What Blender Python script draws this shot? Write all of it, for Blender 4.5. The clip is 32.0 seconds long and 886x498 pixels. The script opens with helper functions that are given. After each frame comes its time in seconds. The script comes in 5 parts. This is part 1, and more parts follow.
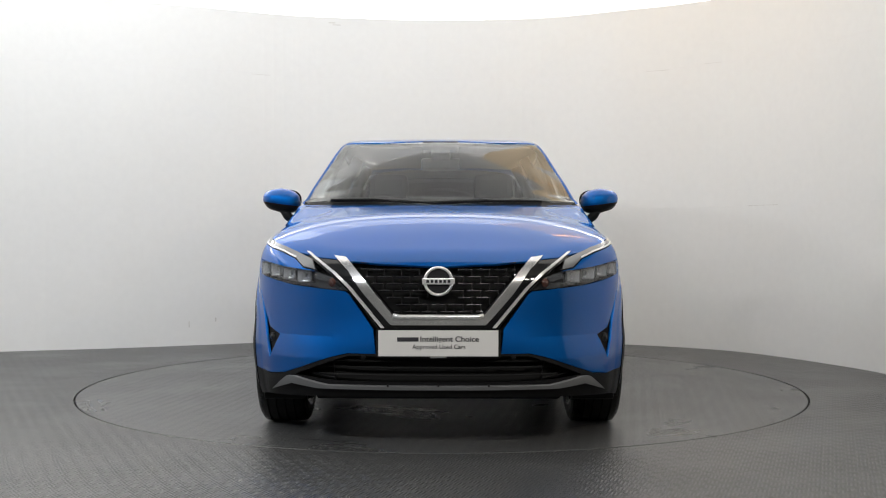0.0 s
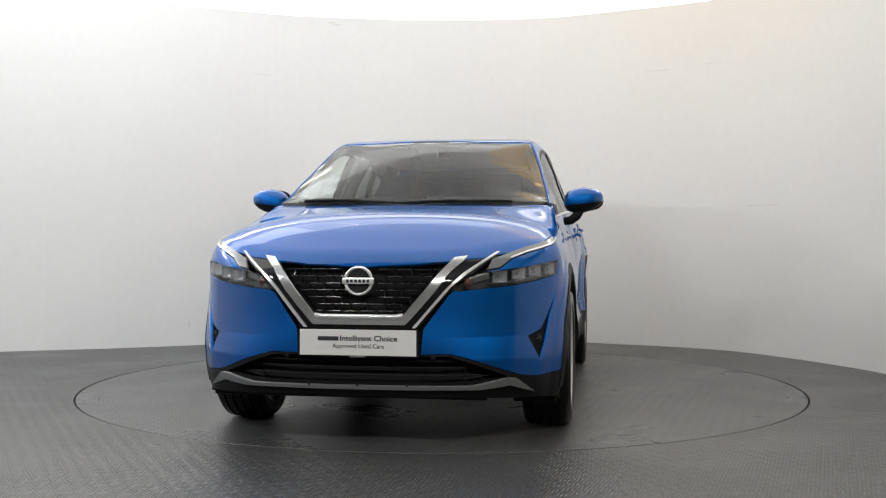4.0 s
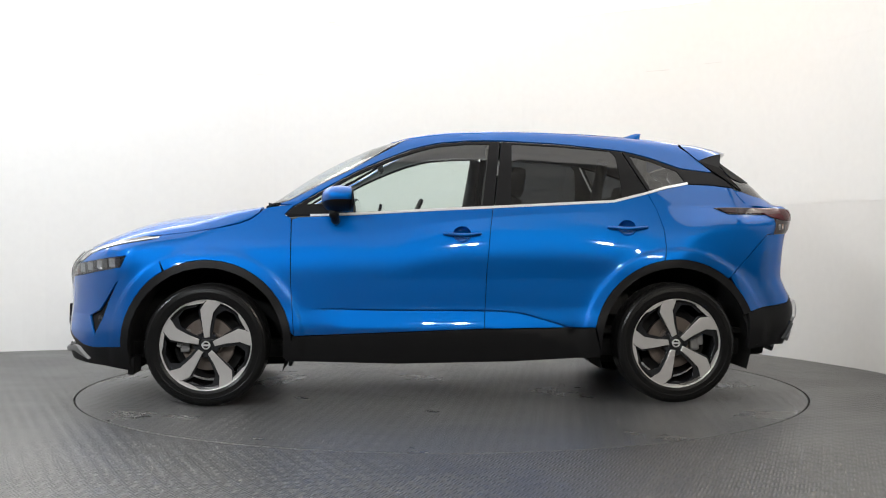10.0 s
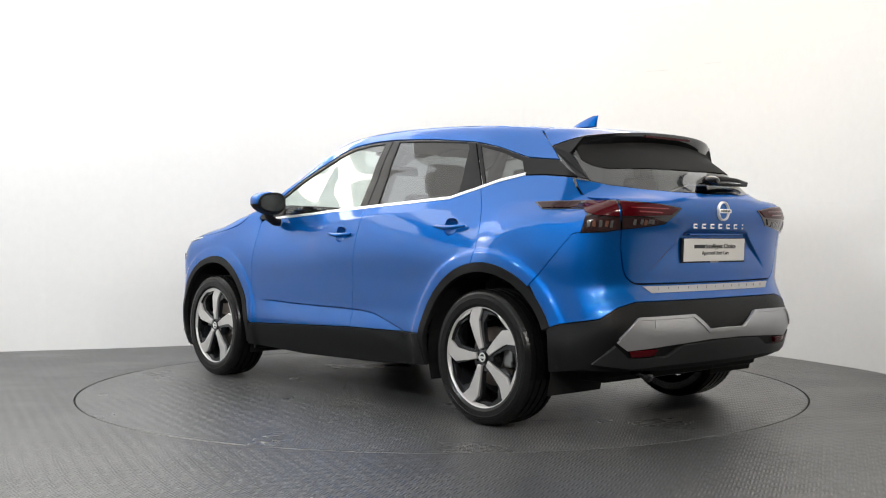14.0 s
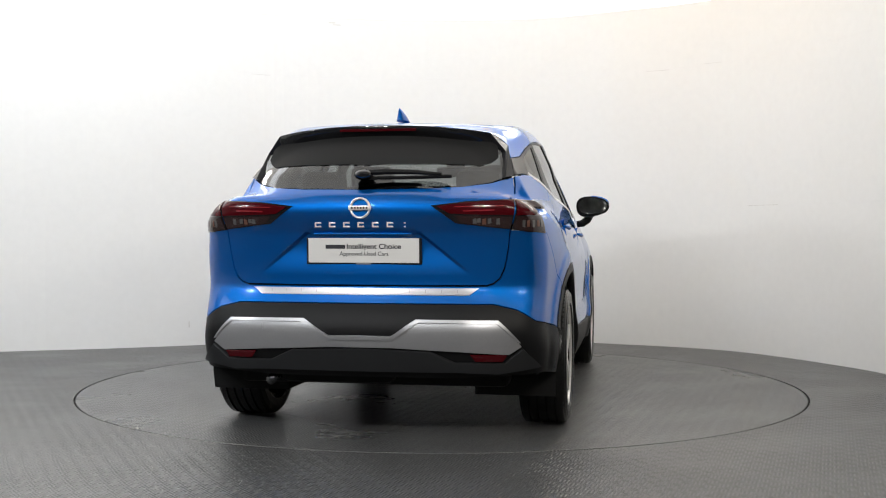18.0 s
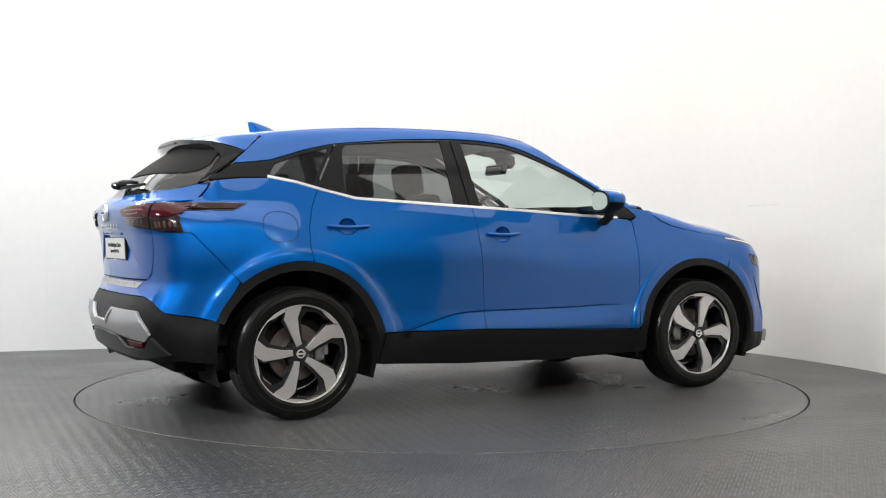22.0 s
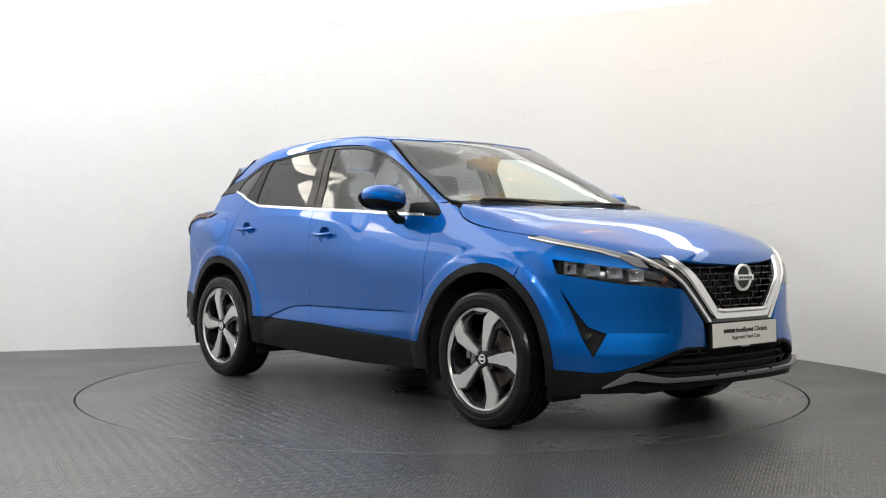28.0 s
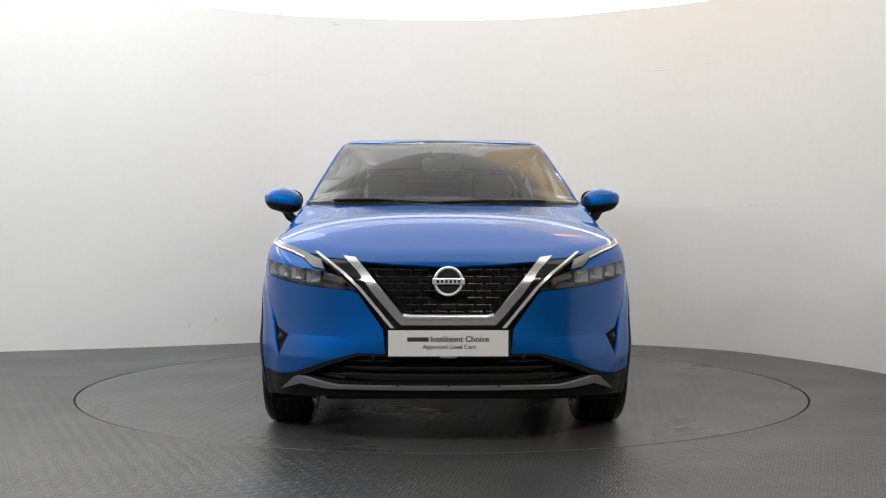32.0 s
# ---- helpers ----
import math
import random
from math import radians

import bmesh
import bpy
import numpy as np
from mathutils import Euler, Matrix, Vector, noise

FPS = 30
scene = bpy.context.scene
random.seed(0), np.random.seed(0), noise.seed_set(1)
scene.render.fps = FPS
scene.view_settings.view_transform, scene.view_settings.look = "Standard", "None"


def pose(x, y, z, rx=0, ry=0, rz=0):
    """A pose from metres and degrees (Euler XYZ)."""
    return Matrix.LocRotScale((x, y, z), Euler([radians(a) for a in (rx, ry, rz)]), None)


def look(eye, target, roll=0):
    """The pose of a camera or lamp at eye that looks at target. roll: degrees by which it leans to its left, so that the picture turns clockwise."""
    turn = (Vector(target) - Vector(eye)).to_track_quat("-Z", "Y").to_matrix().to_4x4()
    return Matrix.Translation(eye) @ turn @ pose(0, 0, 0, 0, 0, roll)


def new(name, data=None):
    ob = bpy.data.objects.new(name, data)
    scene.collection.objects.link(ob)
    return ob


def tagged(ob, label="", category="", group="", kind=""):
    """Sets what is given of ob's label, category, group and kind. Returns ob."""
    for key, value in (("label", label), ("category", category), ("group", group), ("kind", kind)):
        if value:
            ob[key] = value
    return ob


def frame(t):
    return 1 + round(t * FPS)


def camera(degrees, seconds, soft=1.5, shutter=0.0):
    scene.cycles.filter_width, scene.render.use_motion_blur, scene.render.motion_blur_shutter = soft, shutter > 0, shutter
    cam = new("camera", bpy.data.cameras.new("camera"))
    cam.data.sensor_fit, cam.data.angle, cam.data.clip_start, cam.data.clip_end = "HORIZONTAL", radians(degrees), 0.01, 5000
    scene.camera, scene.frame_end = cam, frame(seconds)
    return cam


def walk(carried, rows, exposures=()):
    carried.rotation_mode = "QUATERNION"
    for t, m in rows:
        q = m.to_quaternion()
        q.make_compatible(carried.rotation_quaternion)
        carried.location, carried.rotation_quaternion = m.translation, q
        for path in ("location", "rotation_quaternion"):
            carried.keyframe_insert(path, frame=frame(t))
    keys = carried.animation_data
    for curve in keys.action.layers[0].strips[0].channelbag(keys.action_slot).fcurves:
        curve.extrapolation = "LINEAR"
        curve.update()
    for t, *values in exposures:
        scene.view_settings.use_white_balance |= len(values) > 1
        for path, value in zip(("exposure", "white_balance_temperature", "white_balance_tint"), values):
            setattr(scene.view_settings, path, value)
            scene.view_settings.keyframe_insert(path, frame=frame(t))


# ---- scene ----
# ---- camera: stands still in front of the turntable ----
from mathutils.geometry import delaunay_2d_cdt

EYE = pose(0.0, -6.975, 0.9435, 90 - 0.548, 0, -0.053) @ pose(0, 0, 0, 0, 0, 0.07)
EXPOSURES = [(0, -0.06), (2.4, -0.06), (5.0, -0.04), (7.0, 0.1), (9.0, 0.28), (13.0, 0.36), (15.5, 0.4), (17.0, 0.2), (19.0, 0.18), (21.0, 0.34), (24.0, 0.46), (26.5, 0.32), (29, 0.12), (32, -0.06)]
cam = camera(44.76, 32.0, 1.1)
walk(cam, [(0, EYE), (32, EYE)], EXPOSURES)

# ---- world and lights ----
world = bpy.data.worlds.new("world")
scene.world = world
world.use_nodes = True
world.node_tree.nodes["Background"].inputs[0].default_value = (0.9, 0.95, 1.0, 1)
world.node_tree.nodes["Background"].inputs[1].default_value = 0.05


# ---- materials ----
def mat(name, color, rough=0.5, metal=0.0, coat=0.0, vary=0.0, scale=8.0, bump=0.0, bscale=200.0, spec=0.5, emit=0.0, trans=0.0, ior=1.45):
    """A node material: base colour with soft variation at two scales, and fine relief."""
    m = bpy.data.materials.new(name)
    m.use_nodes = True
    nt = m.node_tree
    b = nt.nodes["Principled BSDF"]
    b.inputs["Base Color"].default_value = (*color, 1)
    b.inputs["Roughness"].default_value = rough
    b.inputs["Metallic"].default_value = metal
    b.inputs["Coat Weight"].default_value = coat
    b.inputs["Coat Roughness"].default_value = 0.03
    b.inputs["Specular IOR Level"].default_value = spec
    b.inputs["IOR"].default_value = ior
    b.inputs["Transmission Weight"].default_value = trans
    if emit:
        b.inputs["Emission Color"].default_value = (*color, 1)
        b.inputs["Emission Strength"].default_value = emit
    tc = nt.nodes.new("ShaderNodeTexCoord")
    if vary:
        n1, n2 = nt.nodes.new("ShaderNodeTexNoise"), nt.nodes.new("ShaderNodeTexNoise")
        n1.inputs["Scale"].default_value, n2.inputs["Scale"].default_value = scale, scale * 14
        n1.inputs["Detail"].default_value = 5
        nt.links.new(tc.outputs["Object"], n1.inputs["Vector"])
        nt.links.new(tc.outputs["Object"], n2.inputs["Vector"])
        add = nt.nodes.new("ShaderNodeMath")
        add.operation = "ADD"
        nt.links.new(n1.outputs["Fac"], add.inputs[0])
        nt.links.new(n2.outputs["Fac"], add.inputs[1])
        ramp = nt.nodes.new("ShaderNodeMapRange")
        ramp.inputs["From Min"].default_value, ramp.inputs["From Max"].default_value = 0.6, 1.4
        ramp.inputs["To Min"].default_value, ramp.inputs["To Max"].default_value = 1 - vary, 1 + vary
        nt.links.new(add.outputs[0], ramp.inputs["Value"])
        mul = nt.nodes.new("ShaderNodeVectorMath")
        mul.operation = "SCALE"
        mul.inputs[0].default_value = color
        nt.links.new(ramp.outputs[0], mul.inputs["Scale"])
        nt.links.new(mul.outputs[0], b.inputs["Base Color"])
    if bump:
        n3, bp = nt.nodes.new("ShaderNodeTexNoise"), nt.nodes.new("ShaderNodeBump")
        n3.inputs["Scale"].default_value = bscale
        bp.inputs["Strength"].default_value = bump
        bp.inputs["Distance"].default_value = 0.002
        nt.links.new(tc.outputs["Object"], n3.inputs["Vector"])
        nt.links.new(n3.outputs["Fac"], bp.inputs["Height"])
        nt.links.new(bp.outputs[0], b.inputs["Normal"])
    return m


def glass_mat(name, color, rough=0.0):
    m = bpy.data.materials.new(name)
    m.use_nodes = True
    nt = m.node_tree
    nt.nodes.clear()
    out, mix = nt.nodes.new("ShaderNodeOutputMaterial"), nt.nodes.new("ShaderNodeMixShader")
    tr, gl, lw = nt.nodes.new("ShaderNodeBsdfTransparent"), nt.nodes.new("ShaderNodeBsdfGlossy"), nt.nodes.new("ShaderNodeLayerWeight")
    tr.inputs[0].default_value = (*color, 1)
    gl.inputs["Roughness"].default_value = rough
    lw.inputs["Blend"].default_value = 0.5
    pw, ma = nt.nodes.new("ShaderNodeMath"), nt.nodes.new("ShaderNodeMath")
    pw.operation, ma.operation = "POWER", "MULTIPLY_ADD"
    pw.inputs[1].default_value = 5.0
    ma.inputs[1].default_value, ma.inputs[2].default_value = 0.90, 0.085
    nt.links.new(lw.outputs["Facing"], pw.inputs[0])
    nt.links.new(pw.outputs[0], ma.inputs[0])
    nt.links.new(ma.outputs[0], mix.inputs[0])
    nt.links.new(tr.outputs[0], mix.inputs[1])
    nt.links.new(gl.outputs[0], mix.inputs[2])
    nt.links.new(mix.outputs[0], out.inputs[0])
    return m


PAINT = mat("blue metallic paint", (0.001, 0.100, 0.385), 0.47, 0.93, 1.0)
PAINT.node_tree.nodes["Principled BSDF"].inputs["Specular Tint"].default_value = (0.2, 0.55, 1.0, 1)
PAINT.node_tree.nodes["Principled BSDF"].inputs["Coat IOR"].default_value = 1.52
PAINT.node_tree.nodes["Principled BSDF"].inputs["Coat Roughness"].default_value = 0.03
BLACK = mat("black textured plastic", (0.0055, 0.0055, 0.006), 0.48, bump=0.2, bscale=500, vary=0.15, spec=0.22)
GLOSS = mat("gloss black plastic", (0.006, 0.006, 0.007), 0.08, coat=0.6)
FRAME = mat("satin black trim", (0.009, 0.009, 0.010), 0.32, spec=0.22)
CAVITY = mat("unlit black", (0.004, 0.004, 0.004), 0.9)
RUBBER = mat("dressed tyre rubber", (0.006, 0.006, 0.006), 0.27, vary=0.2, bump=0.12, bscale=90, spec=0.3)
CHROME = mat("chrome", (0.80, 0.80, 0.80), 0.10, 1.0)
SATINCHROME = mat("satin chrome", (0.88, 0.88, 0.88), 0.2, 0.9, coat=0.3)
BRIGHT = mat("bright polished trim", (0.86, 0.86, 0.85), 0.28, 0.7)
SATIN = mat("satin silver paint", (0.42, 0.42, 0.43), 0.33, 0.7, vary=0.04)
GREY = mat("dark grey lip paint", (0.035, 0.036, 0.038), 0.3, 0.6)
LIP = mat("grey lip paint", (0.20, 0.202, 0.206), 0.35, 0.6, vary=0.05)
MACHINED = mat("machined alloy", (0.63, 0.615, 0.60), 0.28, 0.6, vary=0.05, scale=30)
DARKALLOY = mat("dark painted alloy", (0.022, 0.023, 0.026), 0.22, 0.4, coat=0.6)
IRON = mat("brake iron", (0.20, 0.17, 0.15), 0.42, 0.9, vary=0.15, scale=20)
STEEL = mat("grey steel", (0.3, 0.3, 0.3), 0.4, 0.8, vary=0.1)
GLASS = glass_mat("clear tinted glass", (0.86, 0.93, 0.90), 0.02)
PRIVACY = glass_mat("dark privacy glass", (0.19, 0.20, 0.205))
LENS = glass_mat("lamp lens", (0.80, 0.82, 0.84))
REDLENS = mat("red lamp lens", (0.05, 0.0015, 0.0035), 0.14, spec=0.3)
DARKRED = mat("dark smoked red lens", (0.02, 0.002, 0.003), 0.12, spec=0.25)
GUIDE = mat("frosted light guide", (0.20, 0.205, 0.21), 0.22, 0.35, coat=1.0)
BULB = mat("silvered bulb bowl", (0.62, 0.62, 0.63), 0.22, 0.5, coat=1.0)
BEZEL = mat("grey lamp bezel", (0.20, 0.20, 0.205), 0.22, 0.5, coat=0.5)
PLATE = mat("white plate", (0.62, 0.61, 0.59), 0.35)
INK = mat("dark print", (0.02, 0.02, 0.025), 0.6)
SEAT = mat("dark grey seat fabric", (0.035, 0.034, 0.035), 0.9, vary=0.2, bump=0.1, bscale=120)
TRIM = mat("charcoal interior plastic", (0.03, 0.03, 0.032), 0.6, vary=0.1)
LINER = mat("pale beige headliner", (0.42, 0.42, 0.41), 0.9, vary=0.05)


# ---- mesh helpers ----
def link_mesh(name, verts, faces, material, parent=None, label="", smooth=True, normals=None):
    me = bpy.data.meshes.new(name)
    me.from_pydata([tuple(v) for v in verts], [], [tuple(f) for f in faces])
    me.materials.append(material)
    if smooth:
        me.polygons.foreach_set("use_smooth", [True] * len(me.polygons))
    me.update()
    if normals is not None:
        me.normals_split_custom_set_from_vertices([tuple(n) for n in normals])
    ob = new(name, me)
    if parent is not None:
        ob.parent = parent
    if label:
        tagged(ob, label)
    return ob


def part(name, bm, material, parent, label="", smooth=False):
    """Links a bmesh as one mesh object under a thing or a part."""
    me = bpy.data.meshes.new(name)
    bmesh.ops.recalc_face_normals(bm, faces=bm.faces)
    if smooth:
        for f in bm.faces:
            f.smooth = True
    bm.to_mesh(me)
    bm.free()
    for m in material if isinstance(material, (list, tuple)) else [material]:
        me.materials.append(m)
    ob = new(name, me)
    ob.parent = parent
    if label:
        tagged(ob, label)
    return ob


def box(size, at=(0, 0, 0), bevel=0.0, turn=(0, 0, 0), seg=2, bm=None):
    bm = bm or bmesh.new()
    m = pose(*at, *turn) @ Matrix.Diagonal((*size, 1))
    made = bmesh.ops.create_cube(bm, size=1, matrix=m)["verts"]
    if bevel:
        edges = {e for v in made for e in v.link_edges}
        bmesh.ops.bevel(bm, geom=list(edges), offset=bevel, segments=seg, affect="EDGES", profile=0.6)
    return bm


def lathe(profile, n=64, axis="y", bm=None, at=(0, 0, 0)):
    """Turns a profile of (radius, along) round an axis."""
    bm = bm or bmesh.new()
    rings = []
    for k in range(n):
        a = 2 * math.pi * k / n
        c, s = math.cos(a), math.sin(a)
        ring = []
        for r, h in profile:
            p = (r * c, h, r * s) if axis == "y" else ((h, r * c, r * s) if axis == "x" else (r * c, r * s, h))
            ring.append(bm.verts.new((p[0] + at[0], p[1] + at[1], p[2] + at[2])))
        rings.append(ring)
    for k in range(n):
        a, b = rings[k], rings[(k + 1) % n]
        for i in range(len(profile) - 1):
            bm.faces.new((a[i], a[i + 1], b[i + 1], b[i]))
    return bm


def prism(poly, depth, m=None, bevel=0.0):
    """A flat polygon in x, y drawn out along z by depth."""
    bm = bmesh.new()
    lo = [bm.verts.new((x, y, 0)) for x, y in poly]
    hi = [bm.verts.new((x, y, depth)) for x, y in poly]
    n = len(poly)
    made = [bm.faces.new(list(reversed(lo))), bm.faces.new(hi)]
    for i in range(n):
        made.append(bm.faces.new((lo[i], lo[(i + 1) % n], hi[(i + 1) % n], hi[i])))
    if bevel:
        edges = list(made[1].edges)
        bmesh.ops.bevel(bm, geom=edges, offset=bevel, segments=1, affect="EDGES")
    if m is not None:
        bmesh.ops.transform(bm, matrix=m, verts=bm.verts)
    return bm


def tube(points, radius, n=8, bm=None, closed=False):
    """A round bar along points."""
    bm = bm or bmesh.new()
    pts = [Vector(p) for p in points]
    rings = []
    for i, p in enumerate(pts):
        a = pts[(i - 1) % len(pts)] if closed or i else p
        b = pts[(i + 1) % len(pts)] if closed or i < len(pts) - 1 else p
        d = (b - a).normalized()
        u = d.cross(Vector((0, 0, 1)) if abs(d.z) < 0.9 else Vector((1, 0, 0))).normalized()
        w = d.cross(u)
        r = radius(i / max(1, len(pts) - 1)) if callable(radius) else radius
        rings.append([bm.verts.new(p + r * (math.cos(2 * math.pi * k / n) * u + math.sin(2 * math.pi * k / n) * w)) for k in range(n)])
    last = len(pts) if closed else len(pts) - 1
    for i in range(last):
        a, b = rings[i], rings[(i + 1) % len(pts)]
        for k in range(n):
            bm.faces.new((a[k], a[(k + 1) % n], b[(k + 1) % n], b[k]))
    if not closed:
        bm.faces.new(rings[0]), bm.faces.new(list(reversed(rings[-1])))
    return bm


# ---- the car's surface ----
def curve(*pts):
    """A smooth monotone curve through (x, y) points, in rising x."""
    xs, ys = np.array([p[0] for p in pts], float), np.array([p[1] for p in pts], float)
    h = np.diff(xs)
    d = np.diff(ys) / h
    m = np.zeros(len(xs))
    for i in range(1, len(xs) - 1):
        if d[i - 1] * d[i] > 0:
            w1, w2 = 2 * h[i] + h[i - 1], h[i] + 2 * h[i - 1]
            m[i] = (w1 + w2) / (w1 / d[i - 1] + w2 / d[i])
    m[0], m[-1] = d[0], d[-1]

    def f(x):
        x = np.clip(np.asarray(x, float), xs[0], xs[-1])
        i = np.clip(np.searchsorted(xs, x) - 1, 0, len(xs) - 2)
        t = (x - xs[i]) / h[i]
        return ys[i] * (1 + 2 * t) * (1 - t) ** 2 + m[i] * h[i] * t * (1 - t) ** 2 + ys[i + 1] * t * t * (3 - 2 * t) + m[i + 1] * h[i] * t * t * (t - 1)

    return f


def smax(a, b, k):
    h = np.maximum(k - np.abs(a - b), 0) / k
    return np.maximum(a, b) + h * h * k / 4


def smin(a, b, k):
    return -smax(-a, -b, k)


def step(a, b, x):
    t = np.clip((x - a) / (b - a), 0, 1)
    return t * t * (3 - 2 * t)


FRONT_X, REAR_X, HUB_Z, HUB_Y = 1.375, -1.297, 0.345, 0.80
TOP = curve((-2.4, 1.148), (-2.13, 1.152), (-2.07, 1.178), (-1.95, 1.29), (-1.80, 1.41), (-1.66, 1.505), (-1.48, 1.553), (-1.11, 1.592), (-0.75, 1.616), (-0.35, 1.626), (-0.03, 1.619), (0.18, 1.597),
            *[(x, (((-0.9178 * x + 2.1066) * x + -1.9904) * x + 0.4324) * x + 1.5723) for x in np.arange(0.25, 1.031, 0.039)], (1.09, 1.129), (1.17, 1.127), (1.38, 1.108), (1.66, 1.069), (1.80, 1.037), (1.94, 0.988), (2.08, 0.925), (2.2, 0.866), (2.3, 0.80))
PLAN = curve((-2.2, 0.77), (-2.0, 0.818), (-1.8, 0.850), (-1.6, 0.877), (-1.3, 0.900), (-0.8, 0.895), (0, 0.893), (0.8, 0.895), (1.38, 0.903), (1.8, 0.880), (2.1, 0.84), (2.35, 0.79))
BARREL = curve((0.15, -0.06), (0.3, -0.02), (0.44, 0.0), (0.56, -0.012), (0.7, -0.014), (0.85, -0.008), (0.97, -0.016), (1.05, -0.03), (1.13, -0.06), (1.3, -0.13))
CREASE = curve((-0.9, 0.37), (-0.75, 0.415), (-0.605, 0.462), (-0.5, 0.493), (-0.40, 0.519), (-0.30, 0.531), (-0.17, 0.535), (0.4, 0.540), (0.75, 0.549), (1.0, 0.55))
SHOULDER = curve((-2, 1.12), (-1.1, 1.105), (-0.571, 1.090), (-0.236, 1.066), (0.093, 1.033), (0.416, 1.008), (0.56, 1.0), (1.0, 0.98), (1.7, 0.95))
CABIN = curve((-2.2, -0.15), (-1.8, -0.10), (-1.43, -0.055), (-1.0, -0.018), (-0.5, 0), (-0.1, -0.006), (0.15, -0.024), (0.32, -0.042), (0.6, -0.046), (0.88, -0.052), (1.2, -0.05))
NOSE = curve((0.15, 2.20), (0.25, 2.27), (0.33, 2.285), (0.45, 2.285), (0.6, 2.275), (0.75, 2.272), (0.86, 2.245), (1.0, 2.18))
TAIL = curve((0.2, -1.99), (0.33, -2.08), (0.42, -2.11), (0.52, -2.135), (0.60, -2.115), (0.66, -2.085), (0.73, -2.062), (0.84, -2.07), (0.96, -2.085), (1.08, -2.115), (1.14, -2.11), (1.19, -2.07), (1.4, -2.0))


def body(p, dx=0.0):
    """Below nought inside the car's outer skin."""
    x, y, z = p[:, 0], np.abs(p[:, 1]), p[:, 2]
    flare = 0
    for cx in (FRONT_X, REAR_X):
        r = np.hypot(x - cx, z - HUB_Z)
        flare = flare + 0.009 * (1 - step(0.47, 0.60, r)) + 0.009 * (1 - step(0.528, 0.556, r))
    crease = CREASE(x)
    along = step(-0.84, -0.70, x) * step(0.80, 0.55, x)
    ledge = along * (step(crease + 0.003, crease - 0.004, z) * (0.016 * np.clip((crease - z) / 0.10, 0, 1) - 0.012) - 0.003 * np.exp(-(np.maximum(z - crease, 0) / 0.10) ** 2))
    shoulder = 0.011 * np.exp(-np.sqrt((z - SHOULDER(x)) ** 2 + 0.004**2) / 0.035) * step(-1.4, -0.9, x) * step(1.7, 1.1, x)
    low = PLAN(x) + BARREL(z) + flare + ledge + shoulder
    up = 0.826 + CABIN(x) - (0.36 + 0.2 * step(-1.0, -1.6, x)) * (z - 1.13) - 0.16 * np.maximum(z - 1.13, 0) ** 2 + 0.7 * np.maximum(1.13 - z, 0) * step(-1.2, -1.7, x)
    side = y - smin(low, up, 0.05)
    glass = np.clip((1.08 - x) / 0.48, 0, 1) * step(0.1, 0.5, x)
    xe = x + 0.13 * (y / 0.72) ** 2.2 * glass - 0.22 * (y / 0.63) ** 3 * step(-1.5, -1.75, x)
    hood, yy = step(0.9, 1.2, x), y / 0.8
    drop = hood * (0.050 * yy**2 + 0.040 * yy**5) * (0.15 + 0.85 * step(1.05, 1.55, x)) + (1 - hood) * 0.045 * (y / 0.6) ** 2 * step(1.12, 0.88, x)
    flat = step(0.5, 0.15, x) * step(-1.95, -1.5, x)
    drop = (drop - flat * (1 - hood) * 0.033 * (y / 0.6) ** 2) * step(-2.05, -1.7, x)
    top = z - TOP(xe) + 0.030 * flat + drop
    front = x - NOSE(z) + 0.62 * y**3.1 - 0.020 * np.clip((0.510 - z) / 0.10, 0, 1) * step(0.30, 0.62, y) * step(0.84, 0.77, y)
    flank = 0.257 + np.maximum(0.977 - z, 0) * 1.24 - y
    recess = 0.020 * step(-0.012, 0.014, flank) * step(0.982, 0.962, z) * step(0.77, 0.93, z)
    rear = TAIL(z) + recess - x + (0.10 * y**2 + 0.55 * np.maximum(y - 0.45, 0) ** 2)
    f = smax(side, top, 0.07 - 0.05 * step(0.15, 0.4, x) * step(1.2, 1.02, x))
    f = smax(f, front, 0.10)
    return smax(f, rear, 0.08)


def grad(p):
    e = 0.002
    g = np.stack([body(p + np.eye(3)[i] * e) - body(p - np.eye(3)[i] * e) for i in range(3)], 1)
    return g / np.maximum(np.linalg.norm(g, axis=1, keepdims=True), 1e-9)


def land(p, d):
    """Where rays that come in against d meet the skin."""
    ts = np.linspace(3.0, -1.5, 226)
    d = np.broadcast_to(d, p.shape)
    val = body((p[:, None, :] + d[:, None, :] * ts[None, :, None]).reshape(-1, 3)).reshape(len(p), len(ts))
    first = np.argmax(val < 0, axis=1)
    hit = (val < 0).any(1) & (first > 0)
    first = np.where(hit, first, 150)
    a, b = ts[first - 1], ts[first]
    for _ in range(22):
        m = (a + b) / 2
        out = body(p + d * m[:, None]) > 0
        a, b = np.where(out, m, a), np.where(out, b, m)
    return p + d * np.where(hit, (a + b) / 2, 0.0)[:, None]


def rounded(pts, times=2):
    """Cuts the corners of a closed outline; a point given twice stays sharp."""
    pts = [np.array(p, float) for p in pts]
    hard = []
    for p in pts:
        if hard and np.allclose(hard[-1][0], p):
            hard[-1] = (p, True)
        else:
            hard.append((p, False))
    for _ in range(times):
        out = []
        n = len(hard)
        for i, (p, keep) in enumerate(hard):
            if keep:
                out.append((p, True))
            else:
                a, b = hard[i - 1][0], hard[(i + 1) % n][0]
                out += [(p * 0.75 + a * 0.25, False), (p * 0.75 + b * 0.25, False)]
        hard = out
    return [p for p, _ in hard]


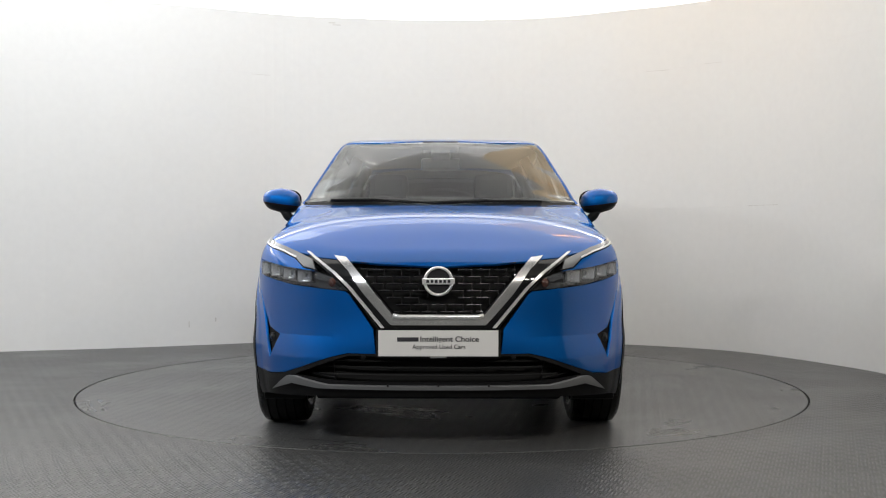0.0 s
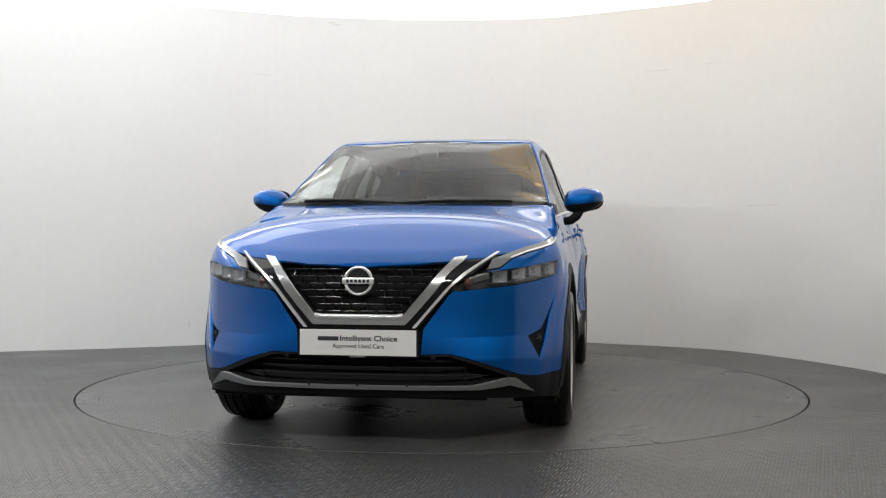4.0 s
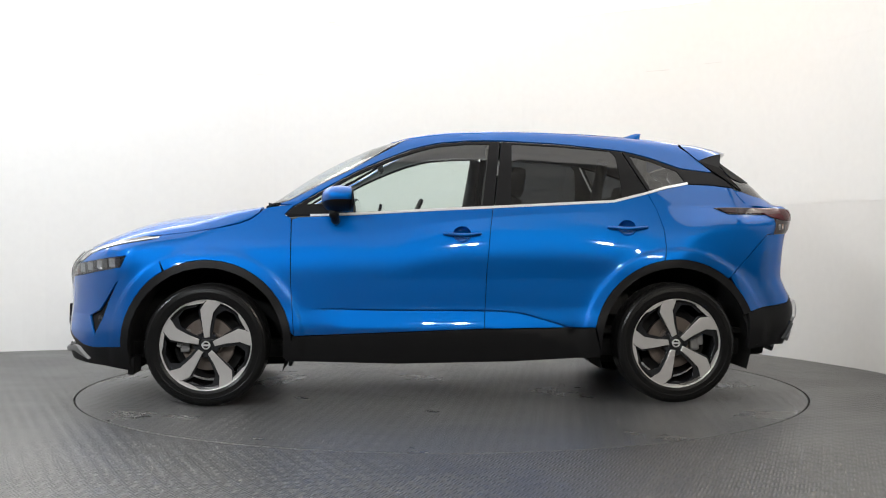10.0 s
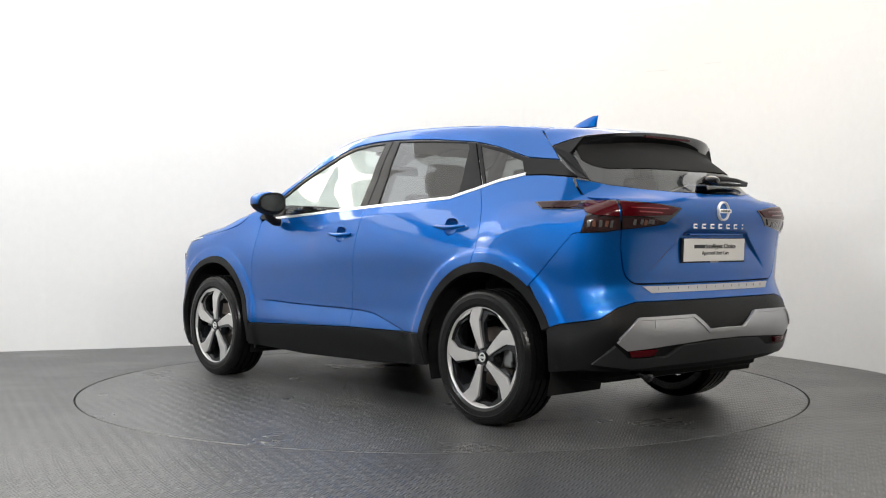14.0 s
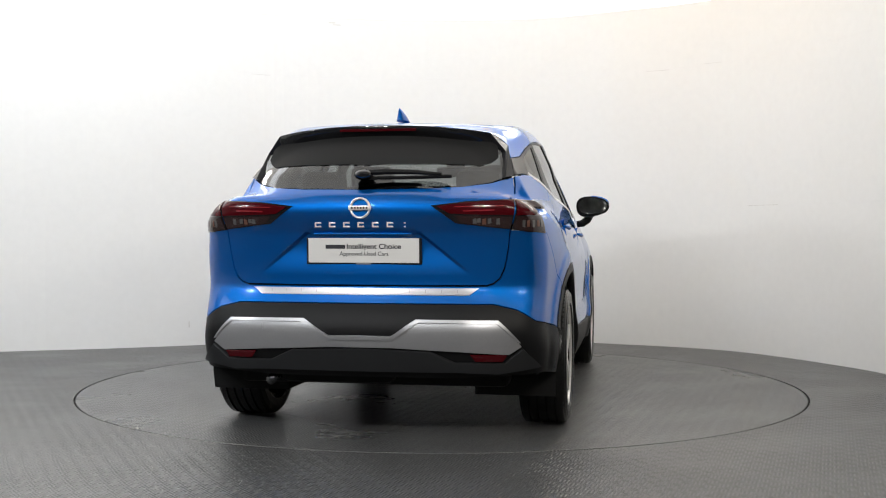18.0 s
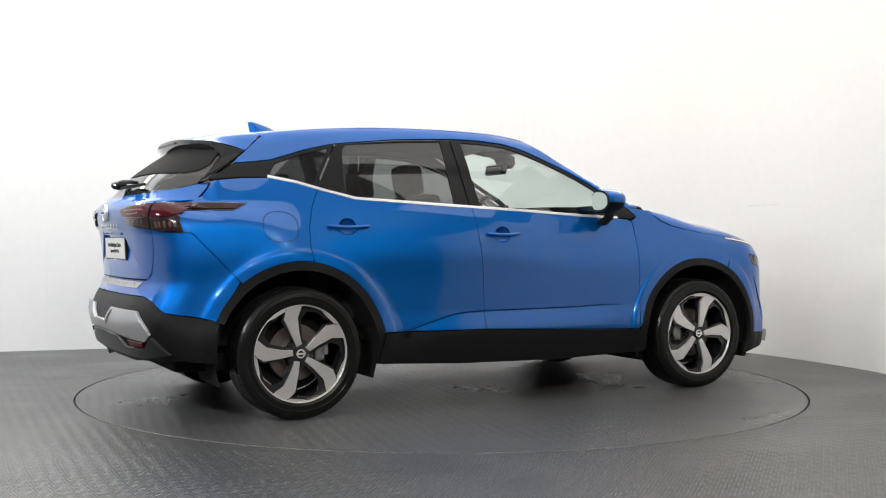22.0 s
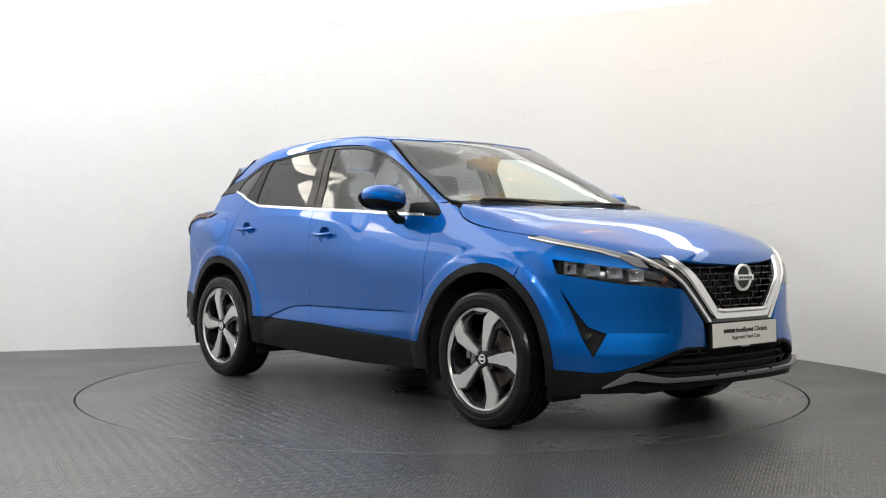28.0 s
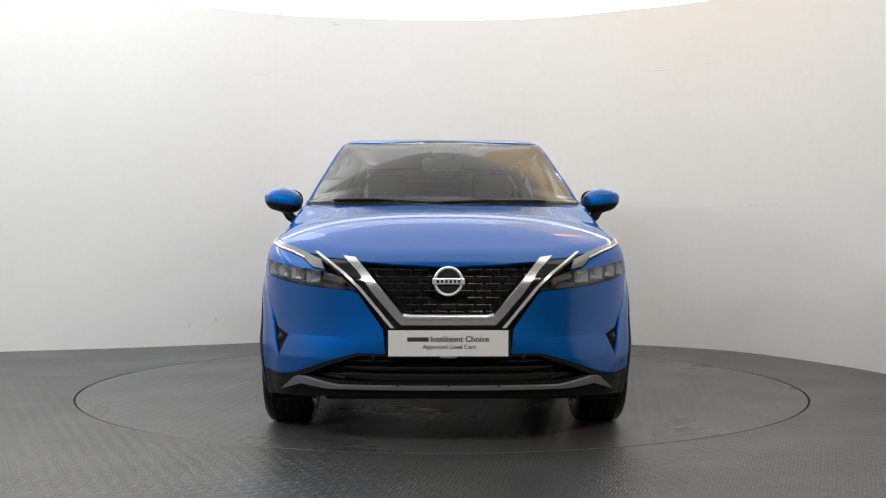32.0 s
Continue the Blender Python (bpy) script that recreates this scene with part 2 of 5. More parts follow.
def arc(cx, cz, r, a0, a1, n=14):
    return [(cx + r * math.cos(radians(a0 + (a1 - a0) * i / n)), cz + r * math.sin(radians(a0 + (a1 - a0) * i / n))) for i in range(n + 1)]


VIEWS = dict(side=(0, 1, 0), front=(1, 0, 0), rear=(-1, 0, 0), top=(0, 0, 1), hood=(0.6, 0, 0.8), corner=(0.72, 0.69, 0), back=(-0.72, 0.69, 0), shoulder=(0, 0.75, 0.66), screen=(0.55, 0, 0.83),
             hatch=(-0.8, 0, 0.6), eave=(0.25, 0.72, 0.65))


def inside(poly, q):
    """Which of the points q lie within the closed outline."""
    x, y = q[:, 0], q[:, 1]
    c = np.zeros(len(q), bool)
    for (x0, y0), (x1, y1) in zip(poly, np.roll(poly, -1, 0)):
        if y0 != y1:
            c ^= ((y0 > y) != (y1 > y)) & (x < (x1 - x0) * (y - y0) / (y1 - y0) + x0)
    return c


def spaced(poly, size):
    out = []
    for a, b in zip(poly, np.roll(poly, -1, 0)):
        n = max(1, int(math.ceil(np.linalg.norm(b - a) / size)))
        out += [a + (b - a) * i / n for i in range(n)]
    return np.array(out)


def shrink(poly, d):
    """Moves an outline inward by d."""
    area = 0.5 * np.sum(poly[:, 0] * np.roll(poly[:, 1], -1) - np.roll(poly[:, 0], -1) * poly[:, 1])
    e = np.roll(poly, -1, 0) - poly
    n = np.stack([-e[:, 1], e[:, 0]], 1) * (1 if area > 0 else -1)
    n /= np.maximum(np.linalg.norm(n, axis=1, keepdims=True), 1e-9)
    m = n + np.roll(n, 1, 0)
    m /= np.maximum((m * m).sum(1, keepdims=True), 0.6) / 2
    return poly + m * d


def panel(name, view, pts, material, parent, label="", lift=0.0, depth=0.014, gap=0.002, res=0.035, smooth=0, mirror=False, holes=(), twin=True, full=False, edge=None, lines=()):
    """A sheet of the car's skin inside an outline seen along a view. pts: (x, z) for side, (y, z) for front and rear, else (x, y, z).
    full: pts is the left half of a symmetric outline. twin: also its mirror image on the right. depth: the turned-in edge."""
    hub = {"wrap_front": 1.15, "wrap_rear": -1.05}.get(view)
    d = Vector(VIEWS.get(view, (1, 0, 0))).normalized()
    up = Vector((0, 0, 1)) if abs(d.z) < 0.9 else Vector((1, 0, 0))
    a = up.cross(d).normalized()
    b = d.cross(a)
    d, a, b = np.array(d), np.array(a), np.array(b)

    def flat(q):
        out = []
        for p in q:
            if len(p) == 2:
                p = (p[0], 0.85, p[1]) if view == "side" else (2.2 if view == "front" else -2.1, p[0], p[1])
            if hub is not None:
                out.append((math.atan2(p[1], abs(p[0] - hub)), p[2]))
                continue
            out.append((np.dot(p, a), np.dot(p, b)))
        return np.array(out)

    def mirrored(q):
        return [(-p[0], p[1]) if len(p) == 2 else (p[0], -p[1], p[2]) for p in q]

    outlines = []
    for k, q in enumerate([pts, *holes]):
        if full and k == 0:
            q = list(q) + mirrored(q)[::-1]
        o = rounded(flat(q), smooth) if smooth else [np.array(p) for p in flat(q)]
        keep = [o[0]]
        for p in o[1:]:
            if np.linalg.norm(p - keep[-1]) > 1e-4:
                keep.append(p)
        if np.linalg.norm(keep[0] - keep[-1]) < 1e-4:
            keep.pop()
        o = np.array(keep)
        if gap:
            o = shrink(o, gap if k == 0 else -gap)
        outlines.append(spaced(o, res))
    lo, hi = outlines[0].min(0), outlines[0].max(0)
    gx, gy = np.meshgrid(np.arange(lo[0] + res / 2, hi[0], res), np.arange(lo[1] + res / 2, hi[1], res))
    g = np.stack([gx.ravel(), gy.ravel()], 1)
    ok = inside(outlines[0], g)
    for o in outlines[1:]:
        ok &= ~inside(o, g)
    for o in outlines:
        near = np.min(np.linalg.norm(g[:, None] - o[None], axis=2), axis=1) if len(g) else np.zeros(0)
        ok &= near > res * 0.45
    g = g[ok]
    for ln in lines:
        q = flat(ln)
        inner = inside(outlines[0], q)
        for o in outlines[1:]:
            inner &= ~inside(o, q)
        for o in outlines:
            inner &= np.min(np.linalg.norm(q[:, None] - o[None], axis=2), axis=1) > 0.004
        q = q[inner]
        if len(q):
            if len(g):
                g = g[np.min(np.linalg.norm(g[:, None] - q[None], axis=2), axis=1) > 0.0028]
            g = np.concatenate([g, q])
    verts, edges = [], []
    for o in outlines:
        s = len(verts)
        verts += [Vector(p) for p in o]
        edges += [(s + i, s + (i + 1) % len(o)) for i in range(len(o))]
    nb = len(verts)
    verts += [Vector(p) for p in g]
    v2, e2, f2, vo, _, _ = delaunay_2d_cdt(verts, edges, [], 0, 1e-6)
    q = np.array([tuple(v) for v in v2])
    tri = np.array([f for f in f2 if len(f) == 3])
    mid = q[tri].mean(1)
    ok = inside(outlines[0], mid)
    for o in outlines[1:]:
        ok &= ~inside(o, mid)
    tri = tri[ok]
    if hub is not None:
        flat3 = np.stack([np.full(len(q), hub), np.zeros(len(q)), q[:, 1]], 1)
        d = np.stack([np.cos(q[:, 0]) * (1 if hub > 0 else -1), np.sin(q[:, 0]), np.zeros(len(q))], 1)
        if hub < 0:
            tri = tri[:, ::-1]
    else:
        flat3 = q[:, :1] * a + q[:, 1:] * b
    p3 = land(flat3, d)
    nrm = grad(p3)
    p3 = p3 + nrm * lift
    # edge of the sheet, turned in
    count = {}
    for f in tri:
        for i in range(3):
            k = (f[i], f[(i + 1) % 3])
            count[k] = count.get(k, 0) + 1
    rim = [k for k in count if (k[1], k[0]) not in count]
    vs, ns = list(p3), list(nrm)
    fs = [tuple(f) for f in tri]
    if depth:
        for i, j in rim:
            s = len(vs)
            t = p3[j] - p3[i]
            side = np.cross(t, nrm[i])
            side /= max(np.linalg.norm(side), 1e-9)
            vs += [p3[i], p3[j], p3[j] - nrm[j] * depth, p3[i] - nrm[i] * depth]
            ns += [side * 0.8 + nrm[i] * 0.6] * 2 + [side] * 2
            fs.append((s + 1, s, s + 3, s + 2))
    vs, ns = np.array(vs), np.array(ns)
    used = np.unique(np.array([i for f in fs for i in f]))
    remap = {o: i for i, o in enumerate(used)}
    vs, ns, fs = vs[used], ns[used], [tuple(remap[i] for i in f) for f in fs]
    left = link_mesh(name, vs, fs, material, parent, label, True, ns)
    if full or not twin:
        if mirror:
            bpy.data.objects.remove(left)
            m = np.array([1, -1, 1])
            return link_mesh(name, vs * m, [f[::-1] for f in fs], material, parent, label, True, ns * m)
        return left
    m = np.array([1, -1, 1])
    right = link_mesh(name, vs * m, [f[::-1] for f in fs], material, parent if not isinstance(parent, tuple) else parent[1], label, True, ns * m)
    return left, right


# ---- the room ----
RIM = 2.2565
WALL = [(-6.9, -1.2), (-6.5, 0.1), (-5.2, 1.25), (-3.67, 1.95), (-2.82, 2.24), (-1.93, 2.63), (-1.46, 2.86), (-0.95, 2.99), (-0.17, 3.09), (0.63, 3.05), (1.14, 2.90), (1.6, 2.65), (2.06, 2.40), (2.46, 2.05),
        (2.76, 1.53), (2.99, 0.96), (3.11, 0.55), (3.3, -0.4), (3.6, -1.6), (4.1, -3.0), (4.9, -4.3)]
HIGH, ROOF = 2.985, 3.6


def plan_line(pts, n=6):
    """A smooth line through plan points."""
    p = [Vector(q) for q in pts]
    out = []
    for i in range(len(p) - 1):
        a, b, c, d = p[max(i - 1, 0)], p[i], p[i + 1], p[min(i + 2, len(p) - 1)]
        for k in range(n):
            t = k / n
            out.append(0.5 * ((2 * b) + (c - a) * t + (2 * a - 5 * b + 4 * c - d) * t * t + (3 * b - a - 3 * c + d) * t**3))
    return out + [p[-1]]


WALL_MAT = mat("white painted board", (0.80, 0.80, 0.79), 0.7, vary=0.02, scale=1.2, bump=0.05, bscale=60)
SCUFF_MAT = mat("grey scuff", (0.68, 0.67, 0.65), 0.8, vary=0.2, scale=20)
DARK_MAT = mat("grey painted wall", (0.28, 0.275, 0.26), 0.8, vary=0.06, scale=1.5)
CEIL_MAT = mat("pale grey ceiling board", (0.38, 0.38, 0.38), 0.8, vary=0.03, scale=1.0)
LIGHT_CEIL = mat("lit ceiling sheet", (1.0, 0.985, 0.96), 0.6, emit=1.8)
# glow of the strips added out of view to wash the wall
ADDED_WASH = [mat("cool added wall glow", (0.97, 0.985, 1.0), 0.6, emit=2.6), mat("neutral added wall glow", (1.0, 0.99, 0.97), 0.6, emit=1.6), mat("warm added wall glow", (1.0, 0.80, 0.56), 0.6, emit=1.4)]
# emission stands in for light falling on the unseen white ceiling
GLOW_CEIL = mat("added soft ceiling glow", (1.0, 0.975, 0.93), 0.6, emit=0.9)


def build_room():
    line = plan_line(WALL)
    length = [0.0]
    for p, q in zip(line, line[1:]):
        length.append(length[-1] + (q - p).length)
    total = length[-1]

    def at(d):
        d = min(max(d, 0), total - 1e-6)
        i = int(np.searchsorted(length, d, "right")) - 1
        t = (d - length[i]) / (length[i + 1] - length[i])
        n = (line[i + 1] - line[i]).normalized()
        a = (line[i] - line[max(i - 1, 0)]) if i else n
        n = (n * (0.5 + t / 2) + a.normalized() * (0.5 - t / 2)).normalized() if a.length else n
        return line[i].lerp(line[i + 1], t), Vector((-n.y, n.x))

    def slab(name, d0, d1, z0, z1, y0, y1, material, parent):
        n = max(2, int((d1 - d0) / 0.045))
        vs, fs = [], []
        for k in range(n + 1):
            p, o = at(d0 + (d1 - d0) * k / n)
            a, b = p + o * y0, p + o * y1
            vs += [(a.x, a.y, z0), (a.x, a.y, z1), (b.x, b.y, z1), (b.x, b.y, z0)]
        for k in range(n):
            for j in range(4):
                fs.append((4 * k + (j + 1) % 4, 4 * k + j, 4 * k + 4 + j, 4 * k + 4 + (j + 1) % 4))
        fs += [(0, 1, 2, 3), (4 * n + 3, 4 * n + 2, 4 * n + 1, 4 * n)]
        ob = link_mesh(name, vs, fs, material, parent, "", False)
        return ob

    wall = slab("wall_curved", 0, total, 0, HIGH, 0.012, 0.15, WALL_MAT, None)
    tagged(wall, "curved white painted studio wall behind the turntable", "wall", kind="structure")
    mark = [d for d, p in zip(length, line) if p.x > -2.57][0]
    low = [d for d, p in zip(length, line) if p.x > -1.89][0]
    for z0, z1, first in ((0, 1.219, low), (1.2196, 2.4385, mark), (2.4391, HIGH - 0.002, low + 0.6)):
        cuts = [0] + [first + 2.44 * k for k in range(-6, 8) if 0.05 < first + 2.44 * k < total - 0.05] + [total]
        for c0, c1 in zip(cuts, cuts[1:]):
            slab("board", c0 + 0.0001, c1 - 0.0001, z0, z1, 0.0, 0.0115, WALL_MAT, wall)
    for d0, d1, z0, z1 in ((6.90, 7.08, 2.424, 2.428), (10.60, 10.80, 2.421, 2.425), (11.10, 11.28, 2.443, 2.446), (11.55, 11.88, 1.2185, 1.2225), (6.338, 6.350, 0.160, 0.212), (6.572, 6.584, 0.203, 0.240), (7.62, 7.68, 2.93, 2.942), (7.66, 7.73, 2.912, 2.922)):
        slab("scuff", d0, d1, z0, z1, -0.0008, -0.0001, SCUFF_MAT, wall)
    for nm, size, at2 in (("wall_back", (17, 0.15, ROOF), (-1.6, -9.08, ROOF / 2)), ("wall_west", (0.15, 7.9, ROOF), (-7.0, -5.15, ROOF / 2)), ("wall_east", (0.15, 7.1, ROOF), (6.7, -5.5, ROOF / 2))):
        tagged(part(nm, box(size, at2), WALL_MAT if nm == "wall_west" else DARK_MAT, None), "plain grey wall of the studio behind the camera" if nm != "wall_west" else "plain white side wall of the studio", "wall", kind="structure")
    tagged(part("ceiling", box((17, 20, 0.1), (-1.6, 0.5, ROOF + 0.06)), CEIL_MAT, None), "pale grey studio ceiling", "ceiling", kind="structure")
    # under the ceiling: an added soft glow over the turntable, a bright sheet beyond the wall's top edge
    tagged(part("ceiling_glow_soft", box((9.8, 5.6, 0.008), (-1.5, 0.4, ROOF)), GLOW_CEIL, None), "unseen soft glowing sheet added over the turntable for the lit white ceiling", "ceiling light", kind="structure")
    # unseen glowing strips under the ceiling, added to brighten and tint the wall
    for k, (f0, f1) in enumerate(((0.018, 0.36), (0.364, 0.54), (0.544, 0.70))):
        vs, fs = [], []
        for d in np.linspace(f0 * total, f1 * total, 24):
            p, o = at(d)
            a, b = p - o * 0.45, p - o * 1.55
            vs += [(a.x, a.y, ROOF), (b.x, b.y, ROOF), (b.x, b.y, ROOF - 0.02), (a.x, a.y, ROOF - 0.02)]
        for i in range(23):
            for j in range(4):
                fs.append((4 * i + j, 4 * i + (j + 1) % 4, 4 * i + 4 + (j + 1) % 4, 4 * i + 4 + j))
        fs += [(3, 2, 1, 0), (92, 93, 94, 95)]
        tagged(link_mesh("added_wash_strip", vs, fs, ADDED_WASH[k], None, "", False), "long unseen glowing strip added under the ceiling to brighten the curved wall", "ceiling light", kind="structure")
    rim = [at(d) for d in np.linspace(1.2, total - 4.2, 40)]
    rim = [p + o * 0.35 for p, o in rim]
    ring = [(p.x, p.y) for p in rim] + [(6.3, 0.4), (6.3, 9.8), (-9.5, 9.8), (-9.5, 0.2)]
    bm = prism(ring, 0.008, pose(0, 0, ROOF - 0.004))
    tagged(part("ceiling_light_bright", bm, LIGHT_CEIL, None), "bright glowing ceiling sheet beyond the wall top", "ceiling light", kind="structure")
    for nm, size, at3 in (("wall_far", (17, 0.15, ROOF), (-1.6, 10.4, ROOF / 2)), ("wall_outer_west", (0.15, 12.5, ROOF), (-9.9, 4.3, ROOF / 2)), ("wall_outer_east", (0.15, 12.5, ROOF), (6.7, 4.3, ROOF / 2))):
        tagged(part(nm, box(size, at3), WALL_MAT, None), "plain white wall closing the hall", "wall", kind="structure")


LAMPS = [(-4.3, -3.7, 64, (0.92, 0.96, 1.0)), (-2.1, -5.5, 66, (0.96, 0.98, 1.0)), (0.7, -6.2, 50, (1.0, 0.97, 0.93)), (2.5, -5.0, 42, (1.0, 0.92, 0.80))]


def studio_lights():
    """Slim lights on the ceiling before the car, turned to the curved wall."""
    for x, y, watts, tint in LAMPS:
        ob = tagged(new("studio_light", None), "slim black studio light hung from the ceiling", "studio light", "studio lights")
        ob.matrix_basis = pose(x, y, 2.72)
        aim = look((x, y, 2.72), (x * 0.45, 2.2, 0.6))
        turn = aim.to_3x3().to_4x4()
        case = part("lamp_case", box((0.54, 0.12, 0.06), (0, 0, 0.04), 0.01), BLACK, ob, "black lamp case")
        case.matrix_basis = turn
        part("hanger", box((0.03, 0.03, 0.91), (0, -0.02, 0.46), 0.004), BLACK, ob, "ceiling hanger")
        for dx in (-0.17, 0.17):
            lamp = bpy.data.lights.new("studio_lamp", "AREA")
            lamp.shape, lamp.size, lamp.size_y, lamp.energy, lamp.color = "RECTANGLE", 0.13, 0.06, watts * 0.5, tint
            o = new("studio_lamp", lamp)
            o.matrix_basis = aim @ pose(dx, 0, -0.004)


def floor_mat(name, seed, tone, arcs):
    """Worn rubber sheet with a basket-weave tread: short raised bars, turned by a quarter from cell to cell."""
    m = mat(name, (tone, tone * 1.01, tone * 1.015), 0.3)
    nt = m.node_tree
    b = nt.nodes["Principled BSDF"]
    add = nt.nodes.new

    def math_node(op, x, y=None):
        n = add("ShaderNodeMath")
        n.operation = op
        for k, v in enumerate((x, y)):
            if v is None:
                continue
            if isinstance(v, (int, float)):
                n.inputs[k].default_value = v
            else:
                nt.links.new(v, n.inputs[k])
        return n.outputs[0]

    def spread(v, lo, hi, to_lo, to_hi):
        n = add("ShaderNodeMapRange")
        n.inputs["From Min"].default_value, n.inputs["From Max"].default_value = lo, hi
        n.inputs["To Min"].default_value, n.inputs["To Max"].default_value = to_lo, to_hi
        nt.links.new(v, n.inputs["Value"])
        return n.outputs[0]

    def noise(vec, scale, detail):
        n = add("ShaderNodeTexNoise")
        n.inputs["Scale"].default_value, n.inputs["Detail"].default_value = scale, detail
        nt.links.new(vec, n.inputs["Vector"])
        return n.outputs["Fac"]

    tc, mp = add("ShaderNodeTexCoord"), add("ShaderNodeMapping")
    mp.inputs["Rotation"].default_value[2] = radians(seed)
    mp.inputs["Location"].default_value[2] = 0.013
    nt.links.new(tc.outputs["Object"], mp.inputs[0])
    cell = add("ShaderNodeTexChecker")
    cell.inputs["Scale"].default_value = 1 / 0.046
    cell.inputs["Color1"].default_value, cell.inputs["Color2"].default_value = (0, 0, 0, 1), (1, 1, 1, 1)
    nt.links.new(mp.outputs[0], cell.inputs["Vector"])
    bars = []
    for way in ("X", "Y"):
        w = add("ShaderNodeTexWave")
        w.bands_direction = way
        w.inputs["Scale"].default_value = 0.314 / 0.0153
        nt.links.new(mp.outputs[0], w.inputs["Vector"])
        bars.append(w.outputs["Fac"])
    mix = add("ShaderNodeMix")
    nt.links.new(cell.outputs["Fac"], mix.inputs["Factor"])
    nt.links.new(bars[0], mix.inputs["A"])
    nt.links.new(bars[1], mix.inputs["B"])
    tread = mix.outputs["Result"]
    big, fine = noise(tc.outputs["Object"], 1.3, 5), noise(tc.outputs["Object"], 9.0, 6)
    sep, join = add("ShaderNodeSeparateXYZ"), add("ShaderNodeCombineXYZ")
    nt.links.new(tc.outputs["Object"], sep.inputs[0])
    x, y = sep.outputs["X"], sep.outputs["Y"]
    if arcs:
        # wear runs round the turntable
        nt.links.new(math_node("MULTIPLY", math_node("SQRT", math_node("ADD", math_node("MULTIPLY", x, x), math_node("MULTIPLY", y, y))), 7.0), join.inputs[0])
        nt.links.new(math_node("MULTIPLY", math_node("ARCTAN2", y, x), 1.6), join.inputs[1])
    else:
        nt.links.new(math_node("MULTIPLY", x, 1.2), join.inputs[0])
        nt.links.new(math_node("MULTIPLY", y, 5.0), join.inputs[1])
    streak = noise(join.outputs[0], 1.5, 7)
    # where the tread is worn flat
    worn = spread(math_node("ADD", big, math_node("MULTIPLY", streak, 0.8)), 0.80, 1.08, 0.0, 1.0)
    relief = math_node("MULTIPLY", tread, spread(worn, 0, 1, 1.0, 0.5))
    bp = add("ShaderNodeBump")
    bp.inputs["Strength"].default_value, bp.inputs["Distance"].default_value = 0.6, 0.0035
    nt.links.new(math_node("ADD", relief, math_node("MULTIPLY", fine, 0.08)), bp.inputs["Height"])
    nt.links.new(bp.outputs[0], b.inputs["Normal"])
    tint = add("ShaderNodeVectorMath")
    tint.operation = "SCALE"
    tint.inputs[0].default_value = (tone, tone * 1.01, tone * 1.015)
    # tread contrast is put into the colour: darker grooves, lighter bars
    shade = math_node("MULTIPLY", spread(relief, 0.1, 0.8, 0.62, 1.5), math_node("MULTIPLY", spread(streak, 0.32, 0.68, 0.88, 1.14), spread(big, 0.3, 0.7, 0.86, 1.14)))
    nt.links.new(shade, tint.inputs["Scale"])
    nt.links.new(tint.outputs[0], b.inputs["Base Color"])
    nt.links.new(math_node("ADD", spread(worn, 0, 1, 0.36 - 0.035 * arcs, 0.29 - 0.03 * arcs), spread(streak, 0.3, 0.7, -0.03, 0.03)), b.inputs["Roughness"])
    return m


